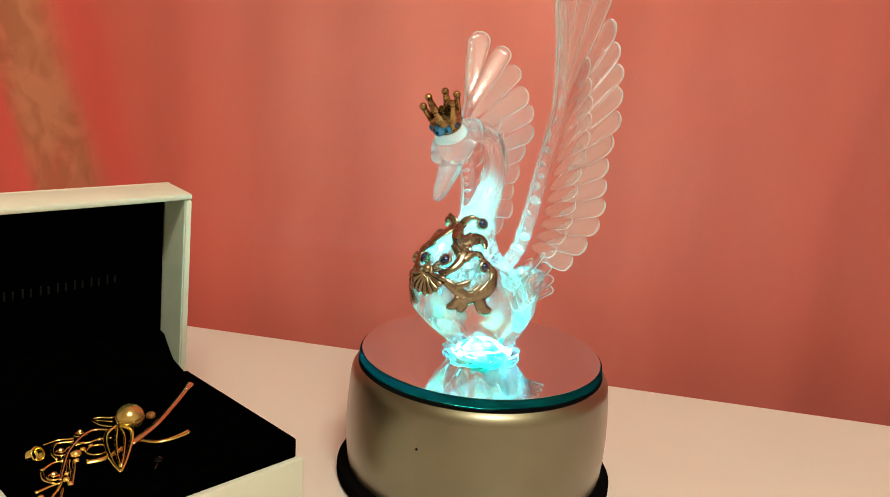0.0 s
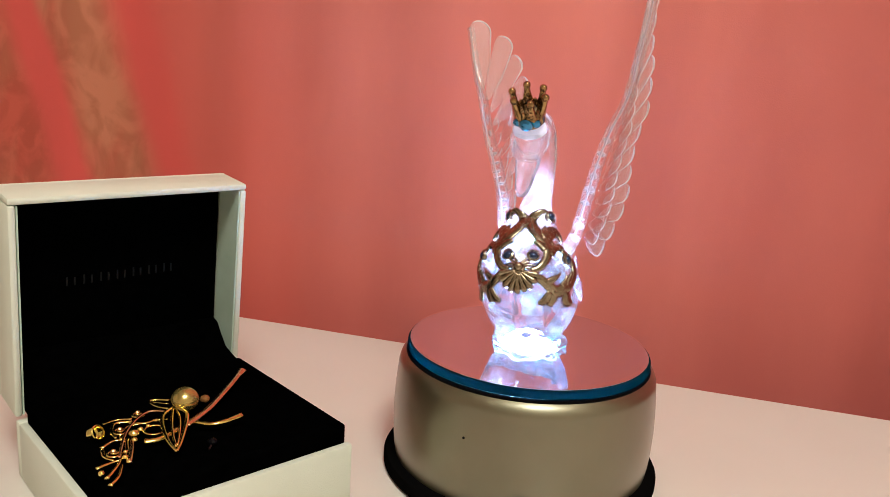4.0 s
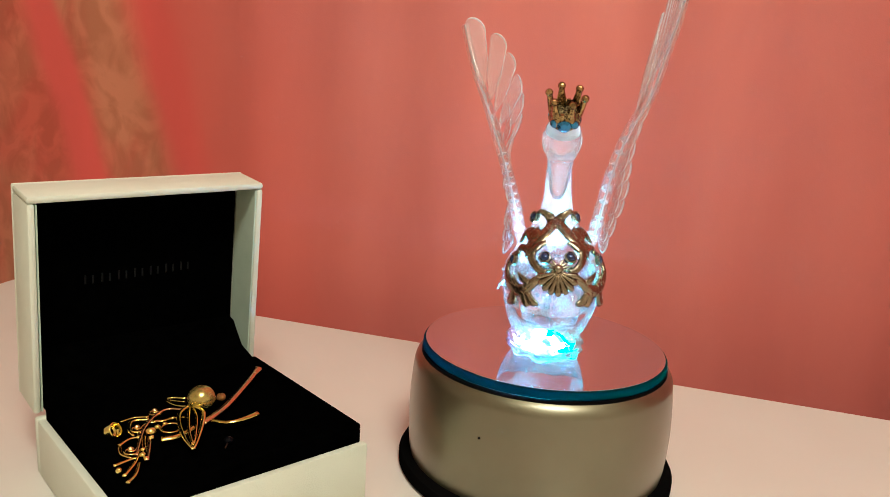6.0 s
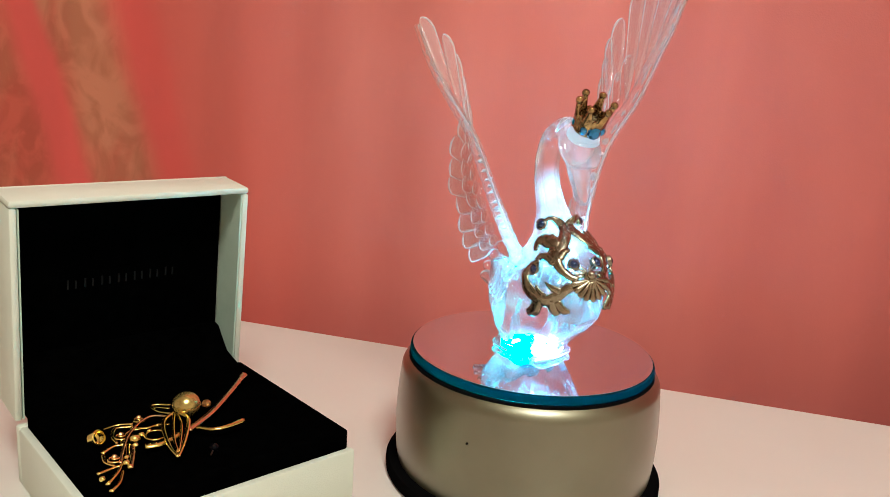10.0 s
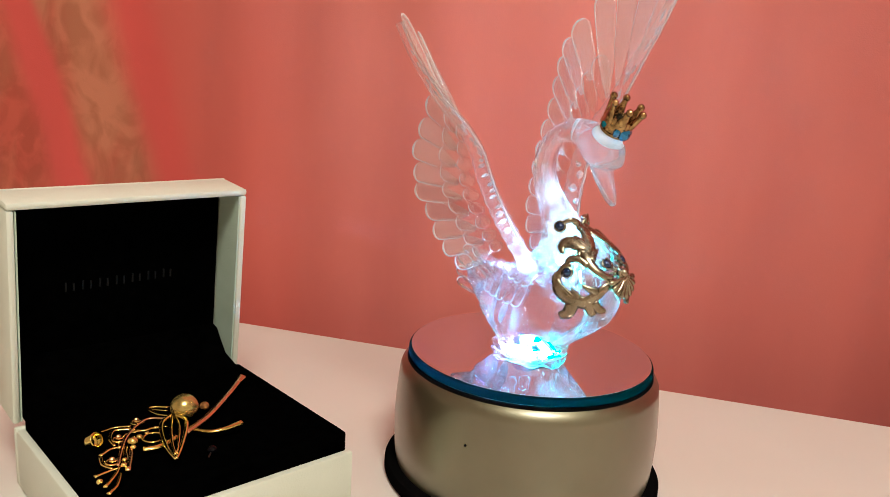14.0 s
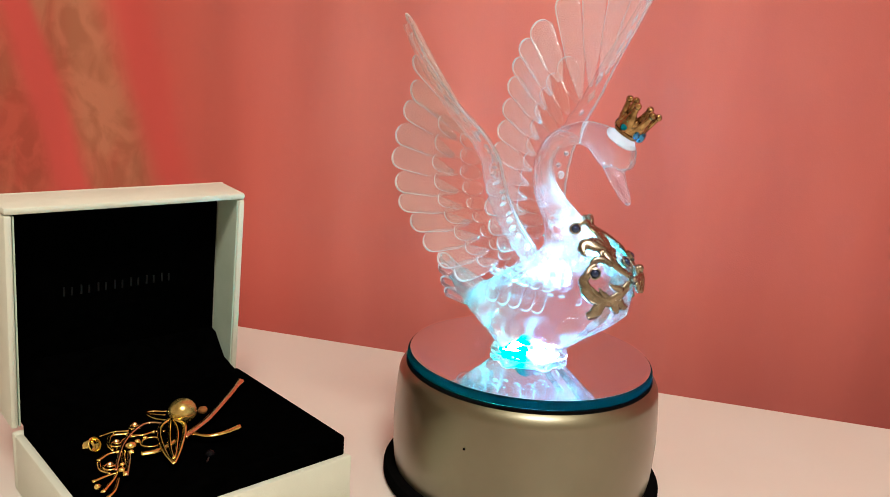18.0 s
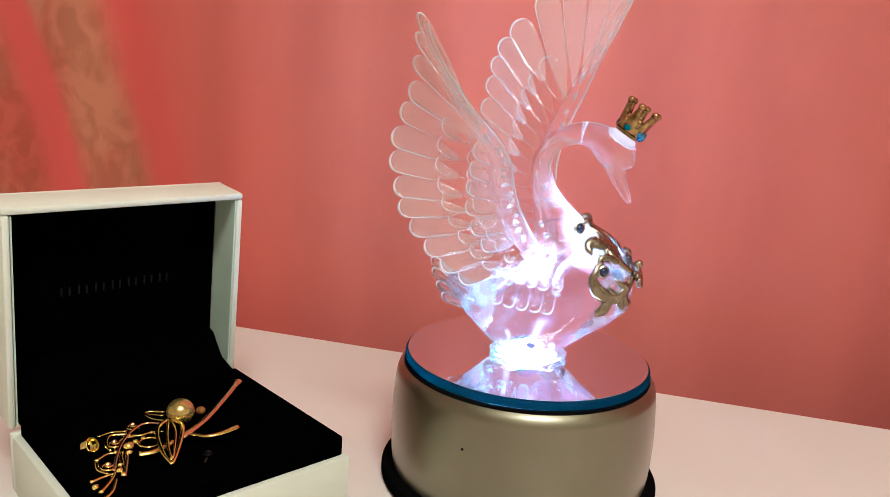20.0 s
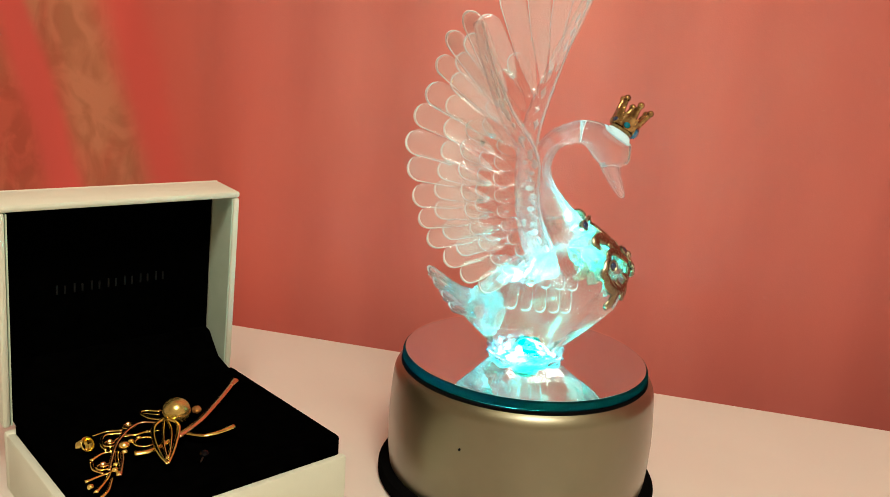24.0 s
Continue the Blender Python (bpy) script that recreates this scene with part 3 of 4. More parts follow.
def chest(y, z, out=0.0):
    """A point on the breast at the side y and height z, lifted off it by out."""
    m, a, b = section(z)
    s = max(-0.96, min(0.96, y / b))
    x = m + a * math.sqrt(1 - s * s)
    n = Vector(((x - m) / (a * a), y / (b * b), 0)).normalized()
    slope = (section(z + 2)[0] + section(z + 2)[1] - section(z - 2)[0] - section(z - 2)[1]) / 4
    n = (n - Vector((0, 0, 1)) * slope * abs(n.x)).normalized()
    return Vector((x, y, z)) + n * out, n


SWAN = empty("swan_figurine", pose(0, 0, TOP * MM))


def to_swan(points):
    return [((Vector(p) - Vector((0, 0, TOP))) * MM) for p in points]


def melted(ob, voxel, rounds):
    """Runs the pieces of a mesh together into one smooth casting."""
    melt = ob.modifiers.new("melt", "REMESH")
    melt.mode, melt.voxel_size, melt.use_smooth_shade = "VOXEL", voxel, True
    soft = ob.modifiers.new("soft", "SMOOTH")
    soft.factor, soft.iterations = 0.5, rounds
    return ob


def swan_body():
    bm = bmesh.new()
    n = 11
    rows = []
    for z, back, front, wide in LEVELS:
        m, a = (back + front) / 2, (front - back) / 2
        rows.append([bm.verts.new(((m + a * math.cos(2 * math.pi * k / n)) * MM, wide * math.sin(2 * math.pi * k / n) * MM, (z - TOP) * MM)) for k in range(n)])
    for u, w in zip(rows, rows[1:]):
        for k in range(n):
            bm.faces.new((u[k], u[(k + 1) % n], w[(k + 1) % n], w[k]))
    bm.faces.new(rows[0][::-1])
    bm.faces.new(rows[-1])
    neck = curve_through([(10.8, 0, 90, 8.4, 7.2), (8.6, -0.2, 94.2, 6.9, 6.2), (4.8, -0.3, 100, 5.2, 4.9), (1.3, -0.4, 105.6, 4.3, 4.5), (-0.6, -0.4, 112.2, 3.6, 4.4), (0.1, -0.5, 117.6, 3.3, 4.3), (2.8, -0.6, 122.3, 3.3, 4.2),
                          (7.3, -0.7, 124.8, 3.5, 4.2), (12.4, -0.8, 126.0, 4.0, 4.6), (17.5, -0.9, 124.9, 4.9, 5.4), (22.6, -1.1, 121.6, 6.4, 6.3), (26.4, -1.2, 119.2, 5.0, 5.4), (28.6, -1.2, 117.8, 2.6, 3.2)], 5)
    sweep(to_swan([p[:3] for p in neck]), [(p[4] * MM, p[3] * MM) for p in neck], 20, bm=bm)
    # the brow, then the beak
    brow = block(*(v * MM for v in (20.6, 30.0, -6.0, 3.8, 115.2 - TOP, 124.2 - TOP)), bevel=2.6 * MM, bm=bm, segs=2)
    beak = curve_through([(22.8, -1.1, 118.0, 3.6, 4.4), (24.4, -1.1, 113.8, 3.0, 3.9), (26.3, -1.1, 110.0, 2.3, 3.2), (28.4, -1.2, 106.4, 1.6, 2.5), (29.8, -1.2, 104.2, 0.7, 1.3)], 4)
    sweep(to_swan([p[:3] for p in beak]), [(p[4] * MM, p[3] * MM) for p in beak], 16, (1, 0, 0.3), bm=brow)
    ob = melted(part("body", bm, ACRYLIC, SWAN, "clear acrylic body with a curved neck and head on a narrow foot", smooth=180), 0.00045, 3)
    part("seam", sweep(to_swan([(13.0, -0.8, 129.6), (12.4, -0.8, 127.0), (11.9, -0.7, 124.0)]), [(1.6 * MM, 1.0 * MM), (1.2 * MM, 0.6 * MM), (0.3 * MM, 0.25 * MM)], 10, (1, 0, 0)), RIDGE, ob, "bright flaw inside the neck")


swan_body()

# leading edges of the wings: forward, side, height; and the feather tips from the top down
RIGHT_ARM = [(4.5, -8, 78), (0.5, -12, 87), (-4.5, -14.6, 95.5), (-7.6, -17.2, 103), (-9.2, -20.0, 110.5), (-10.2, -22.6, 117), (-14.2, -25.6, 124), (-20.5, -29, 131), (-26.0, -33, 139), (-31, -36.4, 147.5), (-34.6, -39.4, 156.5)]
RIGHT_TIPS = [(-36.6, -36.6, 159.4), (-39.8, -26.6, 154), (-41.5, -21.2, 146.6), (-43.6, -17.4, 137.8), (-46.6, -15.8, 130.8), (-49, -16.2, 122.3), (-48.5, -19.2, 114.4),
              (-46.6, -19.8, 105.8), (-44.5, -20.6, 98.8), (-41, -18.0, 91.8), (-35.4, -18.5, 85.5), (-29.5, -18.5, 80), (-23, -18, 76)]
LEFT_ARM = [(4, 9, 80), (2.5, 13, 88), (1, 15.3, 100), (1, 18, 113.5), (3.0, 21.5, 125), (7.2, 26, 136), (12.4, 28.6, 150), (16.6, 30.4, 160), (21.5, 31.2, 172), (26, 31.5, 182)]
LEFT_TIPS = [(25, 32.5, 186), (14, 32, 187), (2, 32, 182), (-8, 31.5, 173), (-17.2, 30, 163), (-22.2, 29.8, 156), (-25.0, 30.5, 149), (-26.4, 30.5, 141.5), (-27.8, 30.5, 133),
             (-28.6, 28.6, 124.5), (-29.6, 27.2, 116), (-30.6, 26.8, 108.5), (-31.4, 26.8, 101), (-31.0, 25.5, 93.5), (-28, 23, 86), (-23, 20.5, 80)]


def along(line, s):
    """A point on a polyline by its share of the length."""
    p = [Vector(q) for q in line]
    d = [(b - a).length for a, b in zip(p, p[1:])]
    s *= sum(d)
    for a, b, k in zip(p, p[1:], d):
        if s <= k:
            return a.lerp(b, s / k)
        s -= k
    return p[-1]


def feather(root, tip, w0, w1, across, thick, parent, name="feather", ridge=0.4, mat=None):
    """A flat rounded vane from root to tip, w0 and w1 half widths."""
    root, tip = Vector(root), Vector(tip)
    way = (tip - root).normalized()
    across = (Vector(across) - way * Vector(across).dot(way)).normalized()
    normal = way.cross(across)
    pts, radii = [], []
    for k in range(13):
        s = [0, 0.1, 0.22, 0.36, 0.5, 0.64, 0.76, 0.85, 0.91, 0.95, 0.98, 0.995, 1.0][k]
        w = w0 + (w1 - w0) * s
        w *= min(1.0, 0.3 + 2.2 * s)
        left = (1 - s) * (tip - root).length
        if left < w1:
            w *= max(0.08, math.sqrt(max(0.0, 1 - (1 - left / w1) ** 2)))
        pts.append(root.lerp(tip, s))
        radii.append((w * MM, thick * min(1.0, 0.3 + 4 * s) * (1.0 if left > thick else max(0.3, left / thick)) * MM))
    bm = sweep(to_swan(pts), radii, 12, normal, 0.62)
    # the ridge along the edge, hazed white to imitate light leaving it
    plain = len(bm.faces)
    go = to_swan(pts)
    edge = [p + across * (r[0] * 0.97) for p, r in zip(go[3:], radii[3:])] + [p - across * (r[0] * 0.97) for p, r in zip(go[9:-1][::-1], radii[9:-1][::-1])]
    m = len(edge)
    sweep(edge, [ridge * MM * (0.15 + 0.85 * math.sin(math.pi * min(1.0, i / (m - 1)) ** 1.5)) for i in range(m)], 6, normal, bm=bm)
    bm.faces.ensure_lookup_table()
    for f in bm.faces[plain:]:
        f.material_index = 1
    ob = part(name, bm, mat or VANE, parent, smooth=180)
    ob.data.materials.append(RIDGE)
    return ob


def wing(arm, tips, side, low, high, rows, label):
    line = curve_through(arm, 14)
    n = len(line)
    size = [2.75 * (1 - 0.42 * i / (n - 1)) * (1 + 0.05 * math.sin(1.05 * i) * (1 - 0.6 * i / (n - 1))) for i in range(n)]
    # the shoulder runs back from the leading edge as a smooth flat lens
    deep = [1.0 + 0.75 * math.sin(math.pi * min(1.0, 0.12 + i / (n - 1))) for i in range(n)]
    spine = [p - np.array((0.75 * (d - 1) * r, 0, 0)) for p, r, d in zip(line, size, deep)]
    ob = part("wing", sweep(to_swan(spine), [(0.85 * r * MM, 0.95 * d * r * MM) for r, d in zip(size, deep)], 16, (1, 0, 0)), ARM, SWAN, label, smooth=180)
    # a hazy tube added along the front edge to imitate its line of light
    front = [p + np.array((0.80 * d * r, 0, 0)) for p, r, d in zip(spine, size, deep)][int(0.12 * n)::2]
    part("edge_light_line", sweep(to_swan(front), [0.42 * MM] * len(front), 8), EDGE_SHINE, ob)
    # pale bars that imitate glints of light in the leading edge: short low down, long thin streaks higher up
    i = int(0.10 * n)
    while i < 0.9 * n:
        up = i / n
        long = random.choice((2, 3)) if up < 0.42 else random.choice((3, 5, 7))
        few = [m for m in range(i, i + long + 1) if m < n]
        off = random.uniform(-0.3, 0.45)
        wide = random.uniform(0.5, 0.75) if up < 0.42 else random.uniform(0.12, 0.28)
        side_off = 0.0 if up < 0.42 else random.uniform(-0.35, 0.35)
        peak = [math.sin(math.pi * (q + 0.35) / (len(few) - 0.3)) for q in range(len(few))]
        part("glint", sweep(to_swan([spine[m] + np.array((off * deep[m] * size[m], side_off * size[m], 0)) for m in few]), [(wide * max(w, 0.2) * size[m] * MM, random.uniform(0.14, 0.34) * max(w, 0.2) * deep[m] * size[m] * MM) for m, w in zip(few, peak)], 10, (1, 0, 0)), GLINT, ob)
        i += random.choice((4, 5, 6)) if up < 0.42 else random.choice((4, 6, 8))
    ends = [Vector(t[:3]) for t in tips]
    k = len(tips)
    roots = [along(line, low + (high - low) * (1 - i / (k - 1)) ** 1.1) for i in range(k)]
    for i in range(k):
        lo, hi = max(i - 1, 0), min(i + 1, k - 1)
        span = (ends[hi] - ends[lo])
        w1 = 0.5 * span.length / (hi - lo) * (0.8 if i < 3 else 1.02)
        w0 = 0.5 * (roots[hi] - roots[lo]).length / (hi - lo)
        start = 0.14 if i < 4 else 0.42
        feather(roots[i].lerp(ends[i], start), ends[i], min(max(w0, 0.5) + start * (w1 - w0), w1), min(w1, 5.2), span, 0.75, ob)
    out = Vector((0, side, 0))
    # the shorter rows over the roots
    for share, start, lift, ridge in rows:
        for i in range(3, k - 1):
            r, e = roots[i].lerp(roots[i + 1], 0.5), ends[i].lerp(ends[i + 1], 0.5)
            e = r.lerp(e, share) + out * lift
            span = (ends[i + 1] - ends[i])
            w1 = 0.5 * span.length * (share + 0.25)
            feather(r.lerp(e, start / share) + out * 0.6 * lift, e, max(0.5, 0.5 * (roots[i + 1] - roots[i]).length) + start * w1, min(w1, 4.4), span, 0.6, ob, "covert", ridge, FLANK)
    return ob


wing(RIGHT_ARM, RIGHT_TIPS, -1, 0.10, 0.66, ((0.60, 0.28, 1.2, 0.2), (0.33, 0.14, 1.9, 0.18)), "raised clear wing swept backwards")
wing(LEFT_ARM, LEFT_TIPS, 1, 0.08, 0.60, ((0.56, 0.16, 1.2, 0.24),), "raised clear wing spread upwards")


def foot_lumps():
    """Rounded clear lumps round the foot."""
    ring = lathe(mm([(9.6, 0.2), (12.0, 0.3), (13.2, 0.6), (13.6, 1.2), (13.2, 1.9), (12.4, 2.3), (11.4, 2.5), (9.6, 2.5)]), 120, closed=True)
    for v in ring.verts:
        a, r = math.atan2(v.co.y, v.co.x), v.co.xy.length / MM
        wave = 0.5 * math.cos(3 * a + 0.4) + 0.6 * math.cos(7 * a) + 0.5 * math.cos(11 * a + 2)
        k = 1 + 0.045 * wave * min(1.0, max(0.0, (r - 10) / 2.5))
        v.co.x, v.co.y, v.co.z = v.co.x * k, v.co.y * k, v.co.z * (1 + 0.25 * wave)
    part("foot_rim", ring, COLLAR, SWAN, "lobed clear rim of the foot", smooth=180)


foot_lumps()


def side_feathers():
    """Scalloped rows on the flanks below the wings."""
    for side in (-1, 1):
        for row, (z0, z1, xs, w) in enumerate(((79, 67.5, (-11, -6.5, -2, 2.5, 6.5), 2.3), (80, 75.0, (-13, -8.7, -4.3, 0, 4.3, 8.6), 2.2))):
            for x in xs:
                b = section(z1 + 3)[2] * math.sqrt(max(0.1, 1 - ((x - section(z1 + 3)[0]) / section(z1 + 3)[1]) ** 2))
                a = section(z0)[2] * 0.75
                feather((x + 2, side * (a + 0.4), z0), (x, side * (b + 1.0), z1), w * 0.7, w, (1, 0, 0), 0.8, SWAN, "flank_feather", 0.22, FLANK)


side_feathers()


def tail():
    ob = part("tail", sweep(to_swan([(-12, 0, 62), (-19, 0, 64), (-26, 0, 68.5), (-30, 0, 72)]), [(v[0] * MM, v[1] * MM) for v in ((10, 7), (9.5, 5), (8, 3), (6, 1.6))], 18, (0.5, 0, 1), 0.8), TAIL, SWAN, "upturned clear tail", smooth=180)
    for y, back, up in ((-9, -30.5, 67.0), (-7, -33, 70.5), (-4, -35.5, 74.5), (0, -37, 77.5), (4, -35.5, 74.5), (7, -33, 70.5), (9, -30.5, 67.0)):
        feather((-20, y * 0.6, 65.5 - 0.3 * abs(y)), (back, y, up), 1.7, 2.4, (0, 1, -0.5 if y > 0 else 0.5), 1.2, ob, "tail_feather", 0.4, TAIL)


tail()


def crown():
    tilt = pose(0, 0, 0, 0, 31, 0)
    ob = empty("crown")
    ob.parent = SWAN
    ob.matrix_basis = Matrix.Translation((26.3 * MM, -1.1 * MM, (127.5 - TOP) * MM)) @ tilt
    part("band", lathe(mm([(3.7, -1.0), (4.0, -0.7), (4.05, 0.0), (3.85, 0.4), (3.95, 0.9), (4.3, 2.6), (4.5, 3.6), (4.1, 3.7), (3.9, 2.6), (3.5, 0.6), (3.3, -1.0)]), 32, closed=True), CROWN_GOLD, ob, "dark gold crown band")
    part("bead_row", lathe(mm([(4.0, -0.45), (4.35, -0.2), (4.35, 0.15), (4.0, 0.4)]), 40, closed=True), CROWN_GOLD, ob)
    part("glue", lathe(mm([(0, -0.6), (3.6, -0.7), (4.5, -1.4), (5.1, -2.6), (5.2, -3.6), (4.4, -4.2), (0, -4.2)]), 32), MILKY, ob, "milky white glue under the crown")
    for k in range(6):
        a = radians(18.5 + 60 * k)
        c, s = math.cos(a), math.sin(a)
        pts = mm([(4.0 * c, 4.0 * s, 0.9), (4.25 * c, 4.25 * s, 3.2), (4.65 * c, 4.65 * s, 5.4), (5.1 * c, 5.1 * s, 7.6), (5.3 * c, 5.3 * s, 8.6)])
        prong = part("prong", sweep(pts, [(2.3 * MM, 0.6 * MM), (2.2 * MM, 0.8 * MM), (1.5 * MM, 0.9 * MM), (1.0 * MM, 0.9 * MM), (0.85 * MM, 0.85 * MM)], 12, (c, s, 0)), CROWN_GOLD, ob)
        part("bead", ball(mm([(5.45 * c, 5.45 * s, 9.3)])[0], 1.2 * MM), CROWN_GOLD, prong, "round gold bead")
        big = 1.2
        gm = Matrix.Translation(mm([(4.45 * c, 4.45 * s, 1.7)])[0]) @ Vector((c, s, 0.1)).to_track_quat("Z", "Y").to_matrix().to_4x4()
        bezel = lathe(mm([(big + 0.35, -0.5), (big + 0.35, 0.2), (big, 0.45), (big - 0.2, 0.2), (big - 0.2, -0.5)]), 16, closed=True)
        bmesh.ops.transform(bezel, matrix=gm, verts=bezel.verts)
        part("bezel", bezel, CROWN_GOLD, prong)
        gem = ball((0, 0, 0), big * MM, 12, 8, 0.6)
        bmesh.ops.transform(gem, matrix=gm, verts=gem.verts)
        part("gem", gem, BLUE_GEM if k % 2 else TEAL_GEM, prong, "blue glass stone" if k % 2 else "teal glass stone")
        # the knobbly filigree between two prongs
        for j, h, r in ((0.52, 3.3, 0.8), (0.30, 4.4, 0.65), (0.74, 4.4, 0.65), (0.52, 1.5, 0.7), (0.30, 2.6, 0.55), (0.74, 2.6, 0.55), (0.52, 4.9, 0.5)):
            reach = 4.1 + 0.09 * h
            part("leaf", ball(mm([(reach * math.cos(a + j), reach * math.sin(a + j), h)])[0], r * MM, 8, 6), CROWN_GOLD, ob)
        part("web", sweep(mm([((4.0 + 0.09 * h) * math.cos(a + 0.52), (4.0 + 0.09 * h) * math.sin(a + 0.52), h) for h in (0.6, 2.4, 4.2, 5.4)]), [(1.5 * MM, 0.5 * MM), (1.9 * MM, 0.6 * MM), (1.3 * MM, 0.6 * MM), (0.4 * MM, 0.4 * MM)], 10, (math.cos(a + 0.52), math.sin(a + 0.52), 0)), CROWN_GOLD, ob)
        part("knop", ball(mm([(4.75 * c, 4.75 * s, 4.3)])[0], 0.75 * MM, 8, 6), CROWN_GOLD, prong)


    front = Matrix.Translation(mm([(4.5, 0, 1.6)])[0]) @ pose(0, 0, 0, 0, 84, 0)
    for y, r in ((0.0, 2.3), (-2.9, 1.5), (2.9, 1.5)):
        gem = ball(mm([(0, y, -0.35 * abs(y))])[0], r * MM, 9, 6, 0.7)
        bmesh.ops.transform(gem, matrix=front, verts=gem.verts)
        part("gem", gem, FRONT_GEM, ob, "bright blue faceted front stone", smooth=0)


crown()


def scroll(points, widths, parent, lift=0.9, name="scroll", thick=0.75):
    """A tapered strand that lies on the breast; points are side and height."""
    flat = curve_through([(*p, w) for p, w in zip(points, widths)], 5)
    pts, normals = [], []
    for y, z, w in flat:
        p, n = chest(y, z, lift)
        pts.append(p)
        normals.append(tuple(n))
    return part(name, sweep(to_swan(pts), [(1.14 * w * MM, thick * MM * min(1.0, 0.45 + 0.5 * w)) for _, _, w in flat], 10, normals), GOLD, parent, smooth=180)


def breast_ornament():
    ob = empty("breastplate")
    ob.parent = SWAN
    pivot = Matrix.Translation(to_swan([(30, 0, 78)])[0])
    ob.matrix_basis = pose(0, 0, 0, 0, 0, 2.4) @ pivot @ pose(0, 0, 0, 4.2, 0, 0) @ pivot.inverted()
    tagged(ob, "old gold filigree breastplate with scrolls, a shell and blue stones")
    band = [
        ([(5.3, 97.0), (3.8, 97.8), (1.9, 96.2), (1.3, 93.5), (4.5, 90.3), (7.2, 87.5), (7.3, 84.6), (5.5, 82.3), (3.4, 81.5)], (0.6, 0.9, 1.3, 1.7, 2.0, 1.8, 1.3, 1.1, 1.2)),
        ([(1.5, 94.6), (0.5, 93.4), (0.0, 93.0)], (0.9, 1.1, 1.1)),
    ]
    leaf = [
        ([(5.2, 90.2), (5.5, 91.5), (5.3, 92.6)], (1.4, 1.2, 0.4)),
        ([(5.6, 89.6), (6.8, 90.6), (7.7, 91.1), (9.1, 89.9), (10.3, 88.0)], (1.5, 2.0, 1.8, 1.4, 0.5)),
        ([(6.5, 88.7), (7.5, 88.8), (8.5, 87.8)], (1.2, 1.0, 0.4)),
        ([(6.9, 86.8), (5.2, 88.3), (3.0, 89.2)], (1.2, 1.3, 0.6)),
    ]
    coil = [
        ([(8.2, 85.4), (9.0, 87.0), (10.3, 86.9), (11.6, 85.3)], (1.2, 1.2, 1.0, 0.5)),
        ([(10.7, 85.9), (12.5, 84.2), (14.2, 81.2), (14.7, 78.2), (13.9, 75.9), (12.3, 74.9), (10.5, 74.7), (8.6, 76.6), (6.1, 79.2), (3.9, 79.9)], (0.6, 1.0, 1.4, 1.7, 1.9, 1.9, 1.9, 1.6, 1.3, 1.2)),
    ]
    lobe = [
        ([(14.2, 79.7), (13.8, 77.9), (12.9, 76.0)], (0.3, 0.7, 1.0)),
        ([(13.1, 79.1), (12.7, 77.6), (11.8, 76.1)], (0.3, 0.7, 1.0)),
        ([(11.2, 80.2), (10.3, 79.1), (8.1, 77.9)], (0.3, 0.9, 1.3)),
    ]
    foot = [
        ([(12.3, 74.4), (12.8, 72.7), (13.1, 70.5), (14.0, 69.2)], (1.5, 1.8, 1.8, 1.2)),
        ([(9.9, 75.0), (9.5, 72.5), (8.5, 70.2)], (1.3, 1.6, 1.0)),
        ([(8.9, 74.8), (7.3, 72.2), (5.5, 71.7)], (1.2, 1.4, 0.7)),
    ]
    for side in (-1, 1):
        for pts, widths in (*band, *leaf, *coil, *lobe, *foot):
            scroll([(side * y, z) for y, z in pts], widths, ob)
        for y, z, r in ((5.8, 95.2, 1.45), (3.6, 85.4, 1.5), (12.4, 83.4, 1.45)):
            p, n = chest(side * y, z, 1.4)
            q = n.to_track_quat("Z", "Y").to_matrix().to_4x4()
            m = Matrix.Translation(to_swan([p])[0]) @ q
            bezel = lathe(mm([(r + 0.55, -0.9), (r + 0.55, 0.35), (r + 0.1, 0.6), (r - 0.2, 0.3), (r - 0.2, -0.9)]), 20, closed=True)
            bmesh.ops.transform(bezel, matrix=m, verts=bezel.verts)
            b = part("bezel", bezel, GOLD, ob)
            gem = ball((0, 0, 0.1 * MM), r * MM, 16, 10, 0.75)
            bmesh.ops.transform(gem, matrix=m, verts=gem.verts)
            part("gem", gem, BLUE_GEM, b, "round blue glass stone")
    # the shell: nine ribs from one boss
    for k in range(9):
        a = radians(-76 + 19 * k)
        reach = 6.4 - 0.9 * abs(k - 4) / 4
        pts = [(0.8 * math.sin(a), 81.6 - 0.8 * math.cos(a)), (0.55 * reach * math.sin(a), 81.6 - 0.55 * reach * math.cos(a)), (0.85 * reach * math.sin(a), 81.6 - 0.85 * reach * math.cos(a)), (reach * math.sin(a), 81.6 - reach * math.cos(a))]
        scroll(pts, (0.3, 0.62, 0.95, 0.6), ob, 2.5, "shell_rib", 1.0)
    p, n = chest(0, 82.4, 2.6)
    part("boss", ball(to_swan([p])[0], 1.5 * MM), GOLD, ob)
    scroll([(0, 83.2), (0, 81.5), (0, 78.8)], (1.4, 2.0, 2.8), ob, 2.0, "shell_back", 1.0)
    # fine whiskers that fan out above the shell
    for side in (-1, 1):
        for k in range(4):
            a = radians(28 + 22 * k)
            scroll([(side * 1.0 * math.sin(a), 82.6 + 1.0 * math.cos(a)), (side * 3.0 * math.sin(a), 82.4 + 2.6 * math.cos(a)), (side * 4.4 * math.sin(a), 82.0 + 3.4 * math.cos(a))], (0.4, 0.35, 0.15), ob, 0.9, "whisker", 0.4)


breast_ornament()
tagged(SWAN, "clear acrylic swan figurine with raised wings, gold crown and breastplate", "figurine")

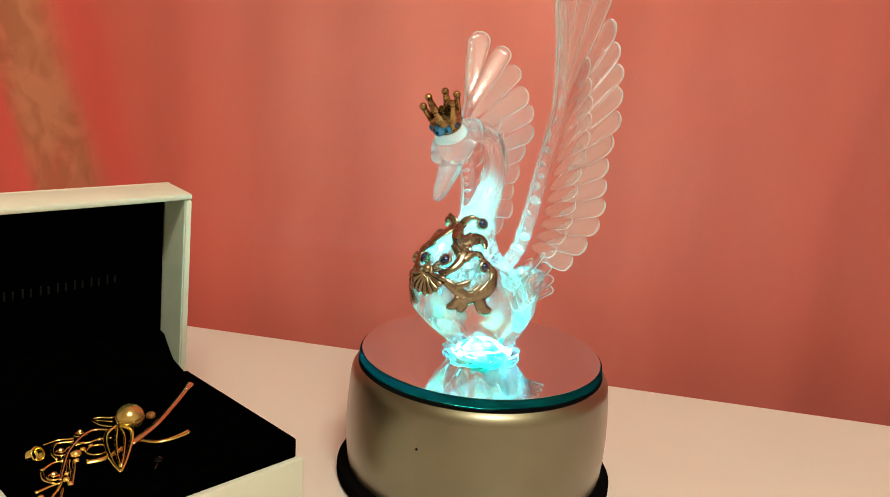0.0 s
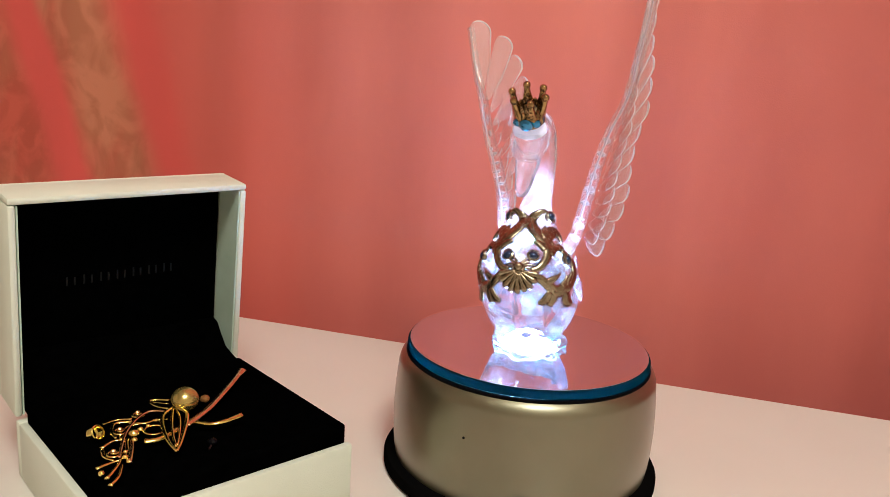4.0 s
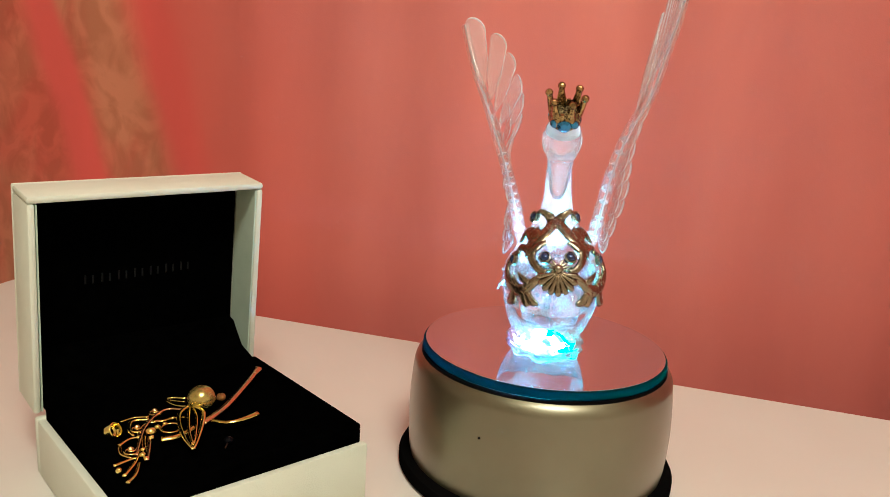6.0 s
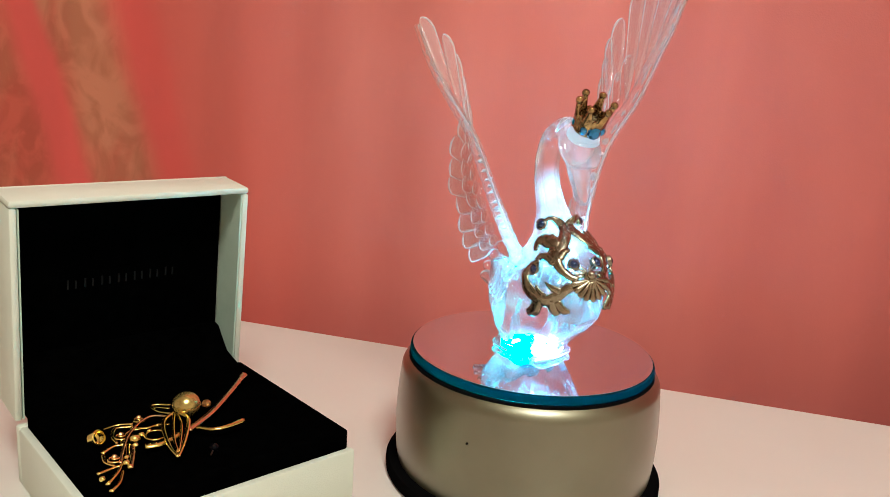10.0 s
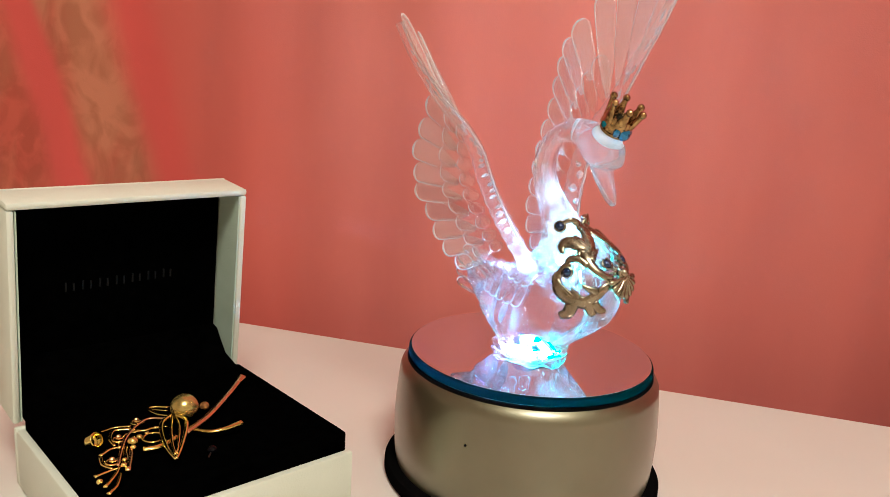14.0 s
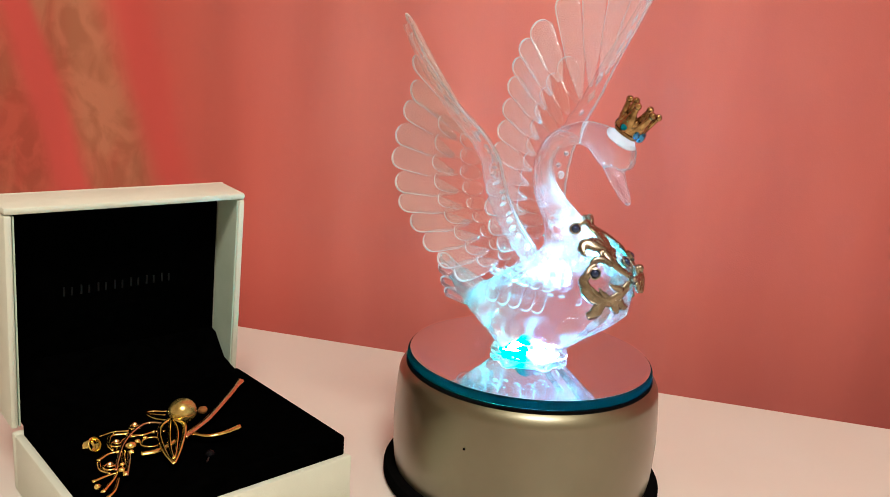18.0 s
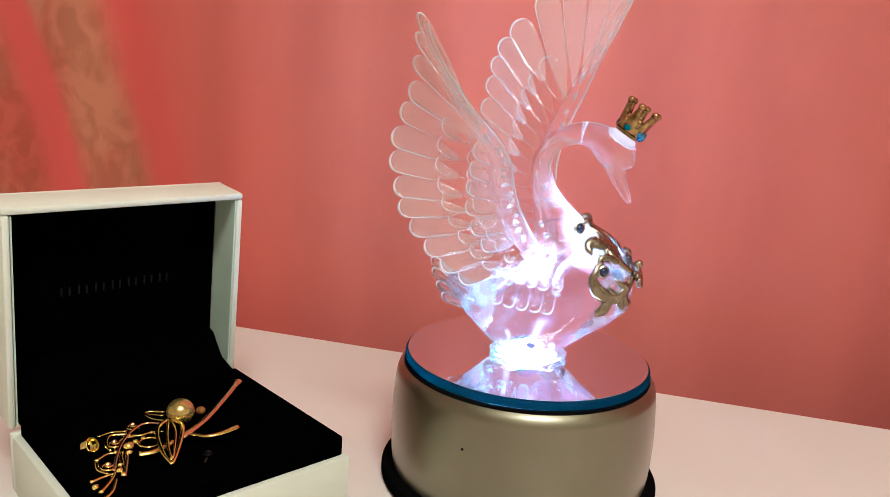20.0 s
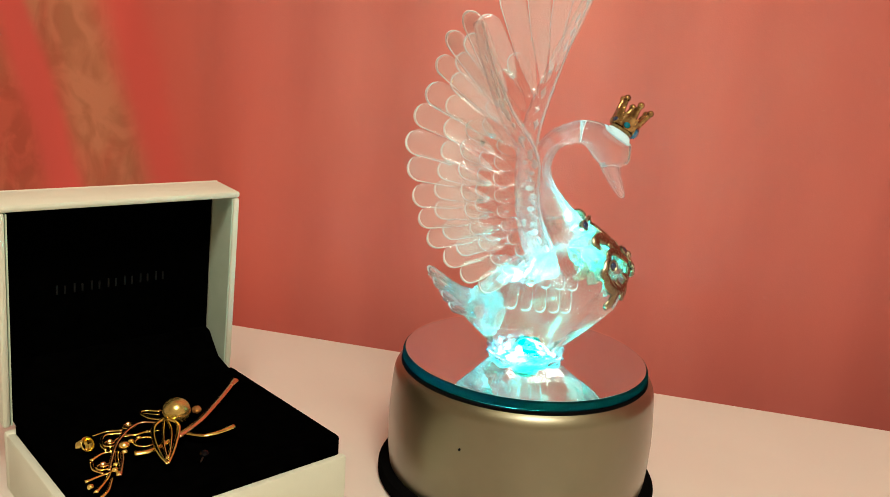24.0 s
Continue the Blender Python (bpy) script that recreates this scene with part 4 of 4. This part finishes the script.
# ---- the jewel box ----
HINGE, YAW = (-0.1126, 0.0123), 48.37
W, L, RIM, LID, DEPTH = 0.0802, 0.0774, 0.0203, 0.0747, 0.0183


def jewel_box():
    ob = empty("jewel_box", pose(*HINGE, 0, 0, 0, YAW))
    t = 0.0034
    tray = empty("tray")
    tray.parent = ob
    part("bottom", block(-W + t, -t, -L + t, -t, 0, 0.003), BOARD, tray)
    part("front_wall", block(-W, 0, -L, -L + t, 0, RIM, 0.0008), BOARD, tray)
    part("back_wall", block(-W, 0, -t, 0, 0, RIM, 0.0008), BOARD, tray)
    part("side_wall", block(-W, -W + t, -L + t, -t, 0, RIM, 0.0008), BOARD, tray)
    part("side_wall", block(-t, 0, -L + t, -t, 0, RIM, 0.0008), BOARD, tray)
    pad = block(-W + 0.0025, -0.0012, -L + 0.0022, -0.0036, 0.0095, RIM + 0.0065, 0.0012, segs=3)
    part("cushion", pad, VELVET, tray, "black velvet cushion standing proud of the rim")
    lid = empty("lid")
    lid.parent = ob
    lid.matrix_basis = pose(0, 0, RIM + 0.0004, 5.2, 0, 0)
    t, back = 0.0024, DEPTH - 0.0014
    part("back_panel", block(-W, 0, back, DEPTH, 0, LID, 0.0006), BOARD, lid)
    part("top_wall", block(-W, 0, 0, back, LID - t, LID, 0.0009), BOARD, lid)
    part("side_wall", block(-W, -W + t, 0, back, 0, LID - t, 0.0009), BOARD, lid)
    part("side_wall", block(-t, 0, 0, back, 0, LID - t, 0.0009), BOARD, lid)
    part("inner_side", block(-t - 0.0006, -t - 0.0001, 0.0004, back - 0.0018, 0.0005, LID - t - 0.0005), LINING, lid, "pale green paper lining")
    part("inner_side", block(-W + t + 0.0001, -W + t + 0.0006, 0.0004, back - 0.0018, 0.0005, LID - t - 0.0005), LINING, lid, "pale green paper lining")
    part("lid_cushion", block(-W + t + 0.0007, -t - 0.0007, back - 0.0017, back - 0.0001, 0.001, LID - t - 0.0006, 0.0006), VELVET, lid, "black velvet lining panel")
    flap = [(-0.0037, DEPTH - 0.0032, 0.0165), (-0.0037, DEPTH - 0.007, 0.0160), (-0.0037, 0.0085, 0.013), (-0.0037, 0.0035, 0.0085), (-0.0030, -0.007, 0.0067)]
    bm = bmesh.new()
    rows = [[bm.verts.new((x, y + dy, z + dz)) for _, y, z in flap] for x, dy, dz in ((-0.0037, 0, 0), (-W + 0.0037, 0, 0))]
    low = [[bm.verts.new((x, y + 0.001, 0.0005)) for _, y, z in flap] for x in (-0.0037, -W + 0.0037)]
    for i in range(len(flap) - 1):
        bm.faces.new((rows[0][i], rows[0][i + 1], rows[1][i + 1], rows[1][i]))
        for s in (0, 1):
            bm.faces.new((rows[s][i], rows[s][i + 1], low[s][i + 1], low[s][i]))
    bm.faces.new((rows[0][0], rows[1][0], low[1][0], low[0][0]))
    part("hinge_flap", bm, VELVET, lid, "black velvet fold over the hinge", smooth=60)
    y = back - 0.0021
    for k in range(7):
        x = -0.0590 + k * 0.00573
        for shift, top in ((0.0, 0.0), (0.0026, -0.0004)):
            part("print_bar", block(x + shift, x + shift + 0.0006, y, y + 0.0003, 0.0380 + 0.00012 * k, 0.0413 + 0.00012 * k + top), PRINT, lid, "thin dark grey printed mark")
    tagged(ob, "open white leatherette jewel box lined with black velvet", "jewel box")


jewel_box()


def brooch():
    """Laid out along the hinge (x) and towards the front (y), mm, on the cushion."""
    base = RIM + 0.0065
    ob = empty("brooch", pose(HINGE[0], HINGE[1], base, 0, 0, YAW))
    ob.scale = (0.974, 0.974, 0.974)

    def wire(name, pts, r0, r1, mat, z0=2.5, z1=2.5, flat=0.7, label=""):
        n = len(pts)
        full = curve_through([(x, -y, z0 + (z1 - z0) * i / (n - 1)) for i, (x, y) in enumerate(pts)], 6)
        m = len(full)
        rr = [r0 + (r1 - r0) * i / (m - 1) for i in range(m)]
        return part(name, sweep(mm(full), [(0.85 * r * MM, 0.85 * r * flat * MM) for r in rr], 10, (0, 0, 1)), mat, ob, label, smooth=180)

    wire("stem", [(-12.6, 25.9), (-18, 31.2), (-24.0, 36.7), (-34.4, 46.0), (-41.2, 50.6), (-46.4, 53.4)], 1.1, 1.5, ROSE, 3.6, 2.6, 0.6, "rose gold stem")
    wire("stem_end", [(-11.8, 25.2), (-12.8, 26.2), (-15, 28.2)], 1.9, 1.2, ROSE, 3.8, 3.5, 0.6)
    wire("twig", [(-43.4, 53.8), (-40.5, 58.3), (-36.1, 59.7), (-30.2, 59.4)], 0.9, 1.3, YELLOW, 3, 4)
    part("pearl", ball(mm([(-41.3, -41.5, 5.6)])[0], 4.5 * MM, 32, 20, 0.94), PEARL, ob, "large golden pearl")
    wire("leaf_edge", [(-46.3, 42.6), (-50.2, 45.2), (-52.9, 50.4), (-55.0, 58.0), (-56.0, 63.4), (-56.2, 68.4)], 0.95, 0.6, YELLOW, 4.4, 3.0)
    wire("leaf_edge", [(-45.2, 43.2), (-43.8, 47.6), (-46.0, 53.0), (-50.2, 60.0), (-53.4, 64.8), (-56.0, 68.2)], 0.95, 0.6, YELLOW, 4.4, 3.0)
    wire("leaf_rib", [(-46.6, 44.0), (-49.8, 50.6), (-53.2, 59.0), (-55.4, 66.4)], 0.6, 0.45, YELLOW, 4.6, 3.4)
    wire("leaf_rib", [(-45.8, 44.4), (-47.2, 50.6), (-50.8, 58.4), (-54.8, 65.8)], 0.5, 0.4, YELLOW, 4.6, 3.4)
    wire("petal", [(-43.8, 34.8), (-47.1, 32.0), (-49.5, 32.2), (-48.8, 37.6), (-46.5, 40.9)], 0.6, 0.6, YELLOW, 3.5, 3.5)
    wire("petal_rib", [(-45, 37), (-48.8, 33.0)], 0.4, 0.3, YELLOW, 3.4, 3.4)
    wire("long_arc", [(-47.8, 43.4), (-52.1, 39.5), (-57.3, 41.8), (-63.4, 48.5), (-68.6, 57.9), (-70.5, 62.0)], 0.7, 0.5, ROSE, 3.8, 2.6)
    wire("arc", [(-66.6, 37.7), (-62.2, 37.5), (-58.3, 39.8)], 0.35, 0.7, YELLOW, 2.2, 2.6)
    wire("arc", [(-58.9, 41.4), (-63.6, 39.8), (-66.5, 44.8), (-66.9, 49.7)], 0.8, 0.5, YELLOW)
    wire("thick_arc", [(-60.7, 55.6), (-56.9, 56.8), (-52.2, 55.6), (-49.8, 54.4)], 1.5, 1.3, YELLOW, 2, 2.6)
    wire("leaflet", [(-64.3, 52.0), (-66.0, 55.5), (-69.3, 66.2)], 0.6, 0.9, YELLOW)
    wire("leaflet", [(-69.3, 66.2), (-65.1, 57.5), (-63.5, 53.0)], 0.9, 0.5, ROSE)
    for pts in ([(-72.3, 52.5), (-68.0, 50.4), (-64.3, 52.4)], [(-72.5, 53.7), (-73.6, 58.5), (-72.4, 62.6)], [(-77.6, 63.5), (-73.0, 62.9), (-70.6, 63.3)],
                [(-77.3, 70.6), (-72.6, 65.8), (-70.2, 62.3)], [(-77.8, 74.5), (-74.6, 72.0), (-71.5, 66.6)], [(-60, 40.5), (-56, 44.0), (-52.5, 44.2), (-49, 46)]):
        wire("tendril", pts, 0.75, 0.4, YELLOW, 2.0, 2.5)
    wire("loop", [(-55.7 + 2.9 * math.cos(0.6 * i), 50.7 + 2.9 * math.sin(0.6 * i)) for i in range(12)], 0.45, 0.55, YELLOW, 2.2, 2.8)
    wire("tendril", [(-57.5, 44.5), (-61.5, 44.0), (-65.0, 48.0), (-66.0, 52.0)], 0.4, 0.3, YELLOW, 2.6, 2.2)
    for x, y, r in ((-55.7, 37.9, 1.9), (-64.5, 46.2, 2.0), (-71.1, 58.9, 2.0)):
        spiral = [(x + (r + 0.2 - 0.12 * i) * math.cos(0.75 * i), y + (r + 0.2 - 0.12 * i) * math.sin(0.75 * i)) for i in range(13)]
        c = wire("curl", spiral, 0.5, 0.35, YELLOW, 2.4, 3.2)
        part("stone", ball(mm([(x, -y, 3.2)])[0], 0.95 * MM, 8, 6), AMBER, c, "small amber stone", smooth=0)
    for x, y, r in ((-61.8, 50.4, 1.7), (-69.2, 62.9, 1.0), (-77.7, 67.9, 0.9), (-63.0, 54.0, 0.9), (-59.0, 48.5, 1.0), (-56.2, 47.5, 0.8), (-52.6, 45.2, 0.75), (-67.9, 59.9, 0.8), (-66.2, 51.8, 0.7)):
        part("bead", ball(mm([(x, -y, 2.6)])[0], r * MM, 14, 10), YELLOW, ob, "round gold bead")
    cluster = ball(mm([(-33.6, -40.0, 3.4)])[0], 1.7 * MM, 12, 8, 0.8)
    part("stone", cluster, AMBER, ob, "faceted amber stone", smooth=0)
    cup = lathe(mm([(1.4, -0.6), (2.3, -0.2), (2.5, 2.4), (2.2, 2.6), (1.9, 0.3), (1.2, 0.0)]), 20, closed=True)
    bmesh.ops.transform(cup, matrix=Matrix.Translation(mm([(-71.0, -41.6, 1.6)])[0]) @ pose(0, 0, 0, 60, 0, 30), verts=cup.verts)
    part("cup", cup, YELLOW, ob, "small gold cup")
    tagged(ob, "gold spray brooch with a large golden pearl on black velvet", "brooch")
    stud = empty("stud", pose(HINGE[0], HINGE[1], base, 0, 0, YAW))
    part("stone", ball(mm([(-42.6, -64.3, 1.3)])[0], 1.5 * MM, 10, 7, 0.8), DARK_GEM, stud, smooth=0)
    part("pin", sweep(mm([(-43.2, -65.0, 1.0), (-45.0, -67.0, 0.6)]), [0.3 * MM, 0.25 * MM], 8), material("dark_steel", (0.12, 0.12, 0.12), 0.3, 1.0), stud)
    tagged(stud, "tiny dark stone stud on the velvet cushion", "stud")


brooch()


def motions():
    """The swan and its mirror turn evenly; the lights go through their colours."""
    turn = [(2.0 * k, -125.27 + 5.896 * 2.0 * k) for k in range(13)]
    walk(SWAN, [(t, pose(0, 0, TOP * MM, 0, 0, a)) for t, a in turn])
    walk(DISC, [(t, pose(0, 0, TOP * MM, 0, 0.3, 0) @ pose(0, 0, -TOP * MM, 0, 0, a)) for t, a in turn])
    # globe and filter roll once in 8.13 s, so that one colour after another faces up
    walk(GLOBE, [(k, pose(0, 0, (TOP - 7.5) * MM, -45, 0, 0) @ pose(0, 0, 0, 0, 0, 90 - 360 * (k + 0.1) / 8.13)) for k in range(25)])
    walk(FILM, [(k, pose(0, 0, 0.0524, -45, 0, 0) @ pose(0, 0, 0, 0, 0, 90 - 360 * (k + 0.1) / 8.13)) for k in range(25)])


motions()
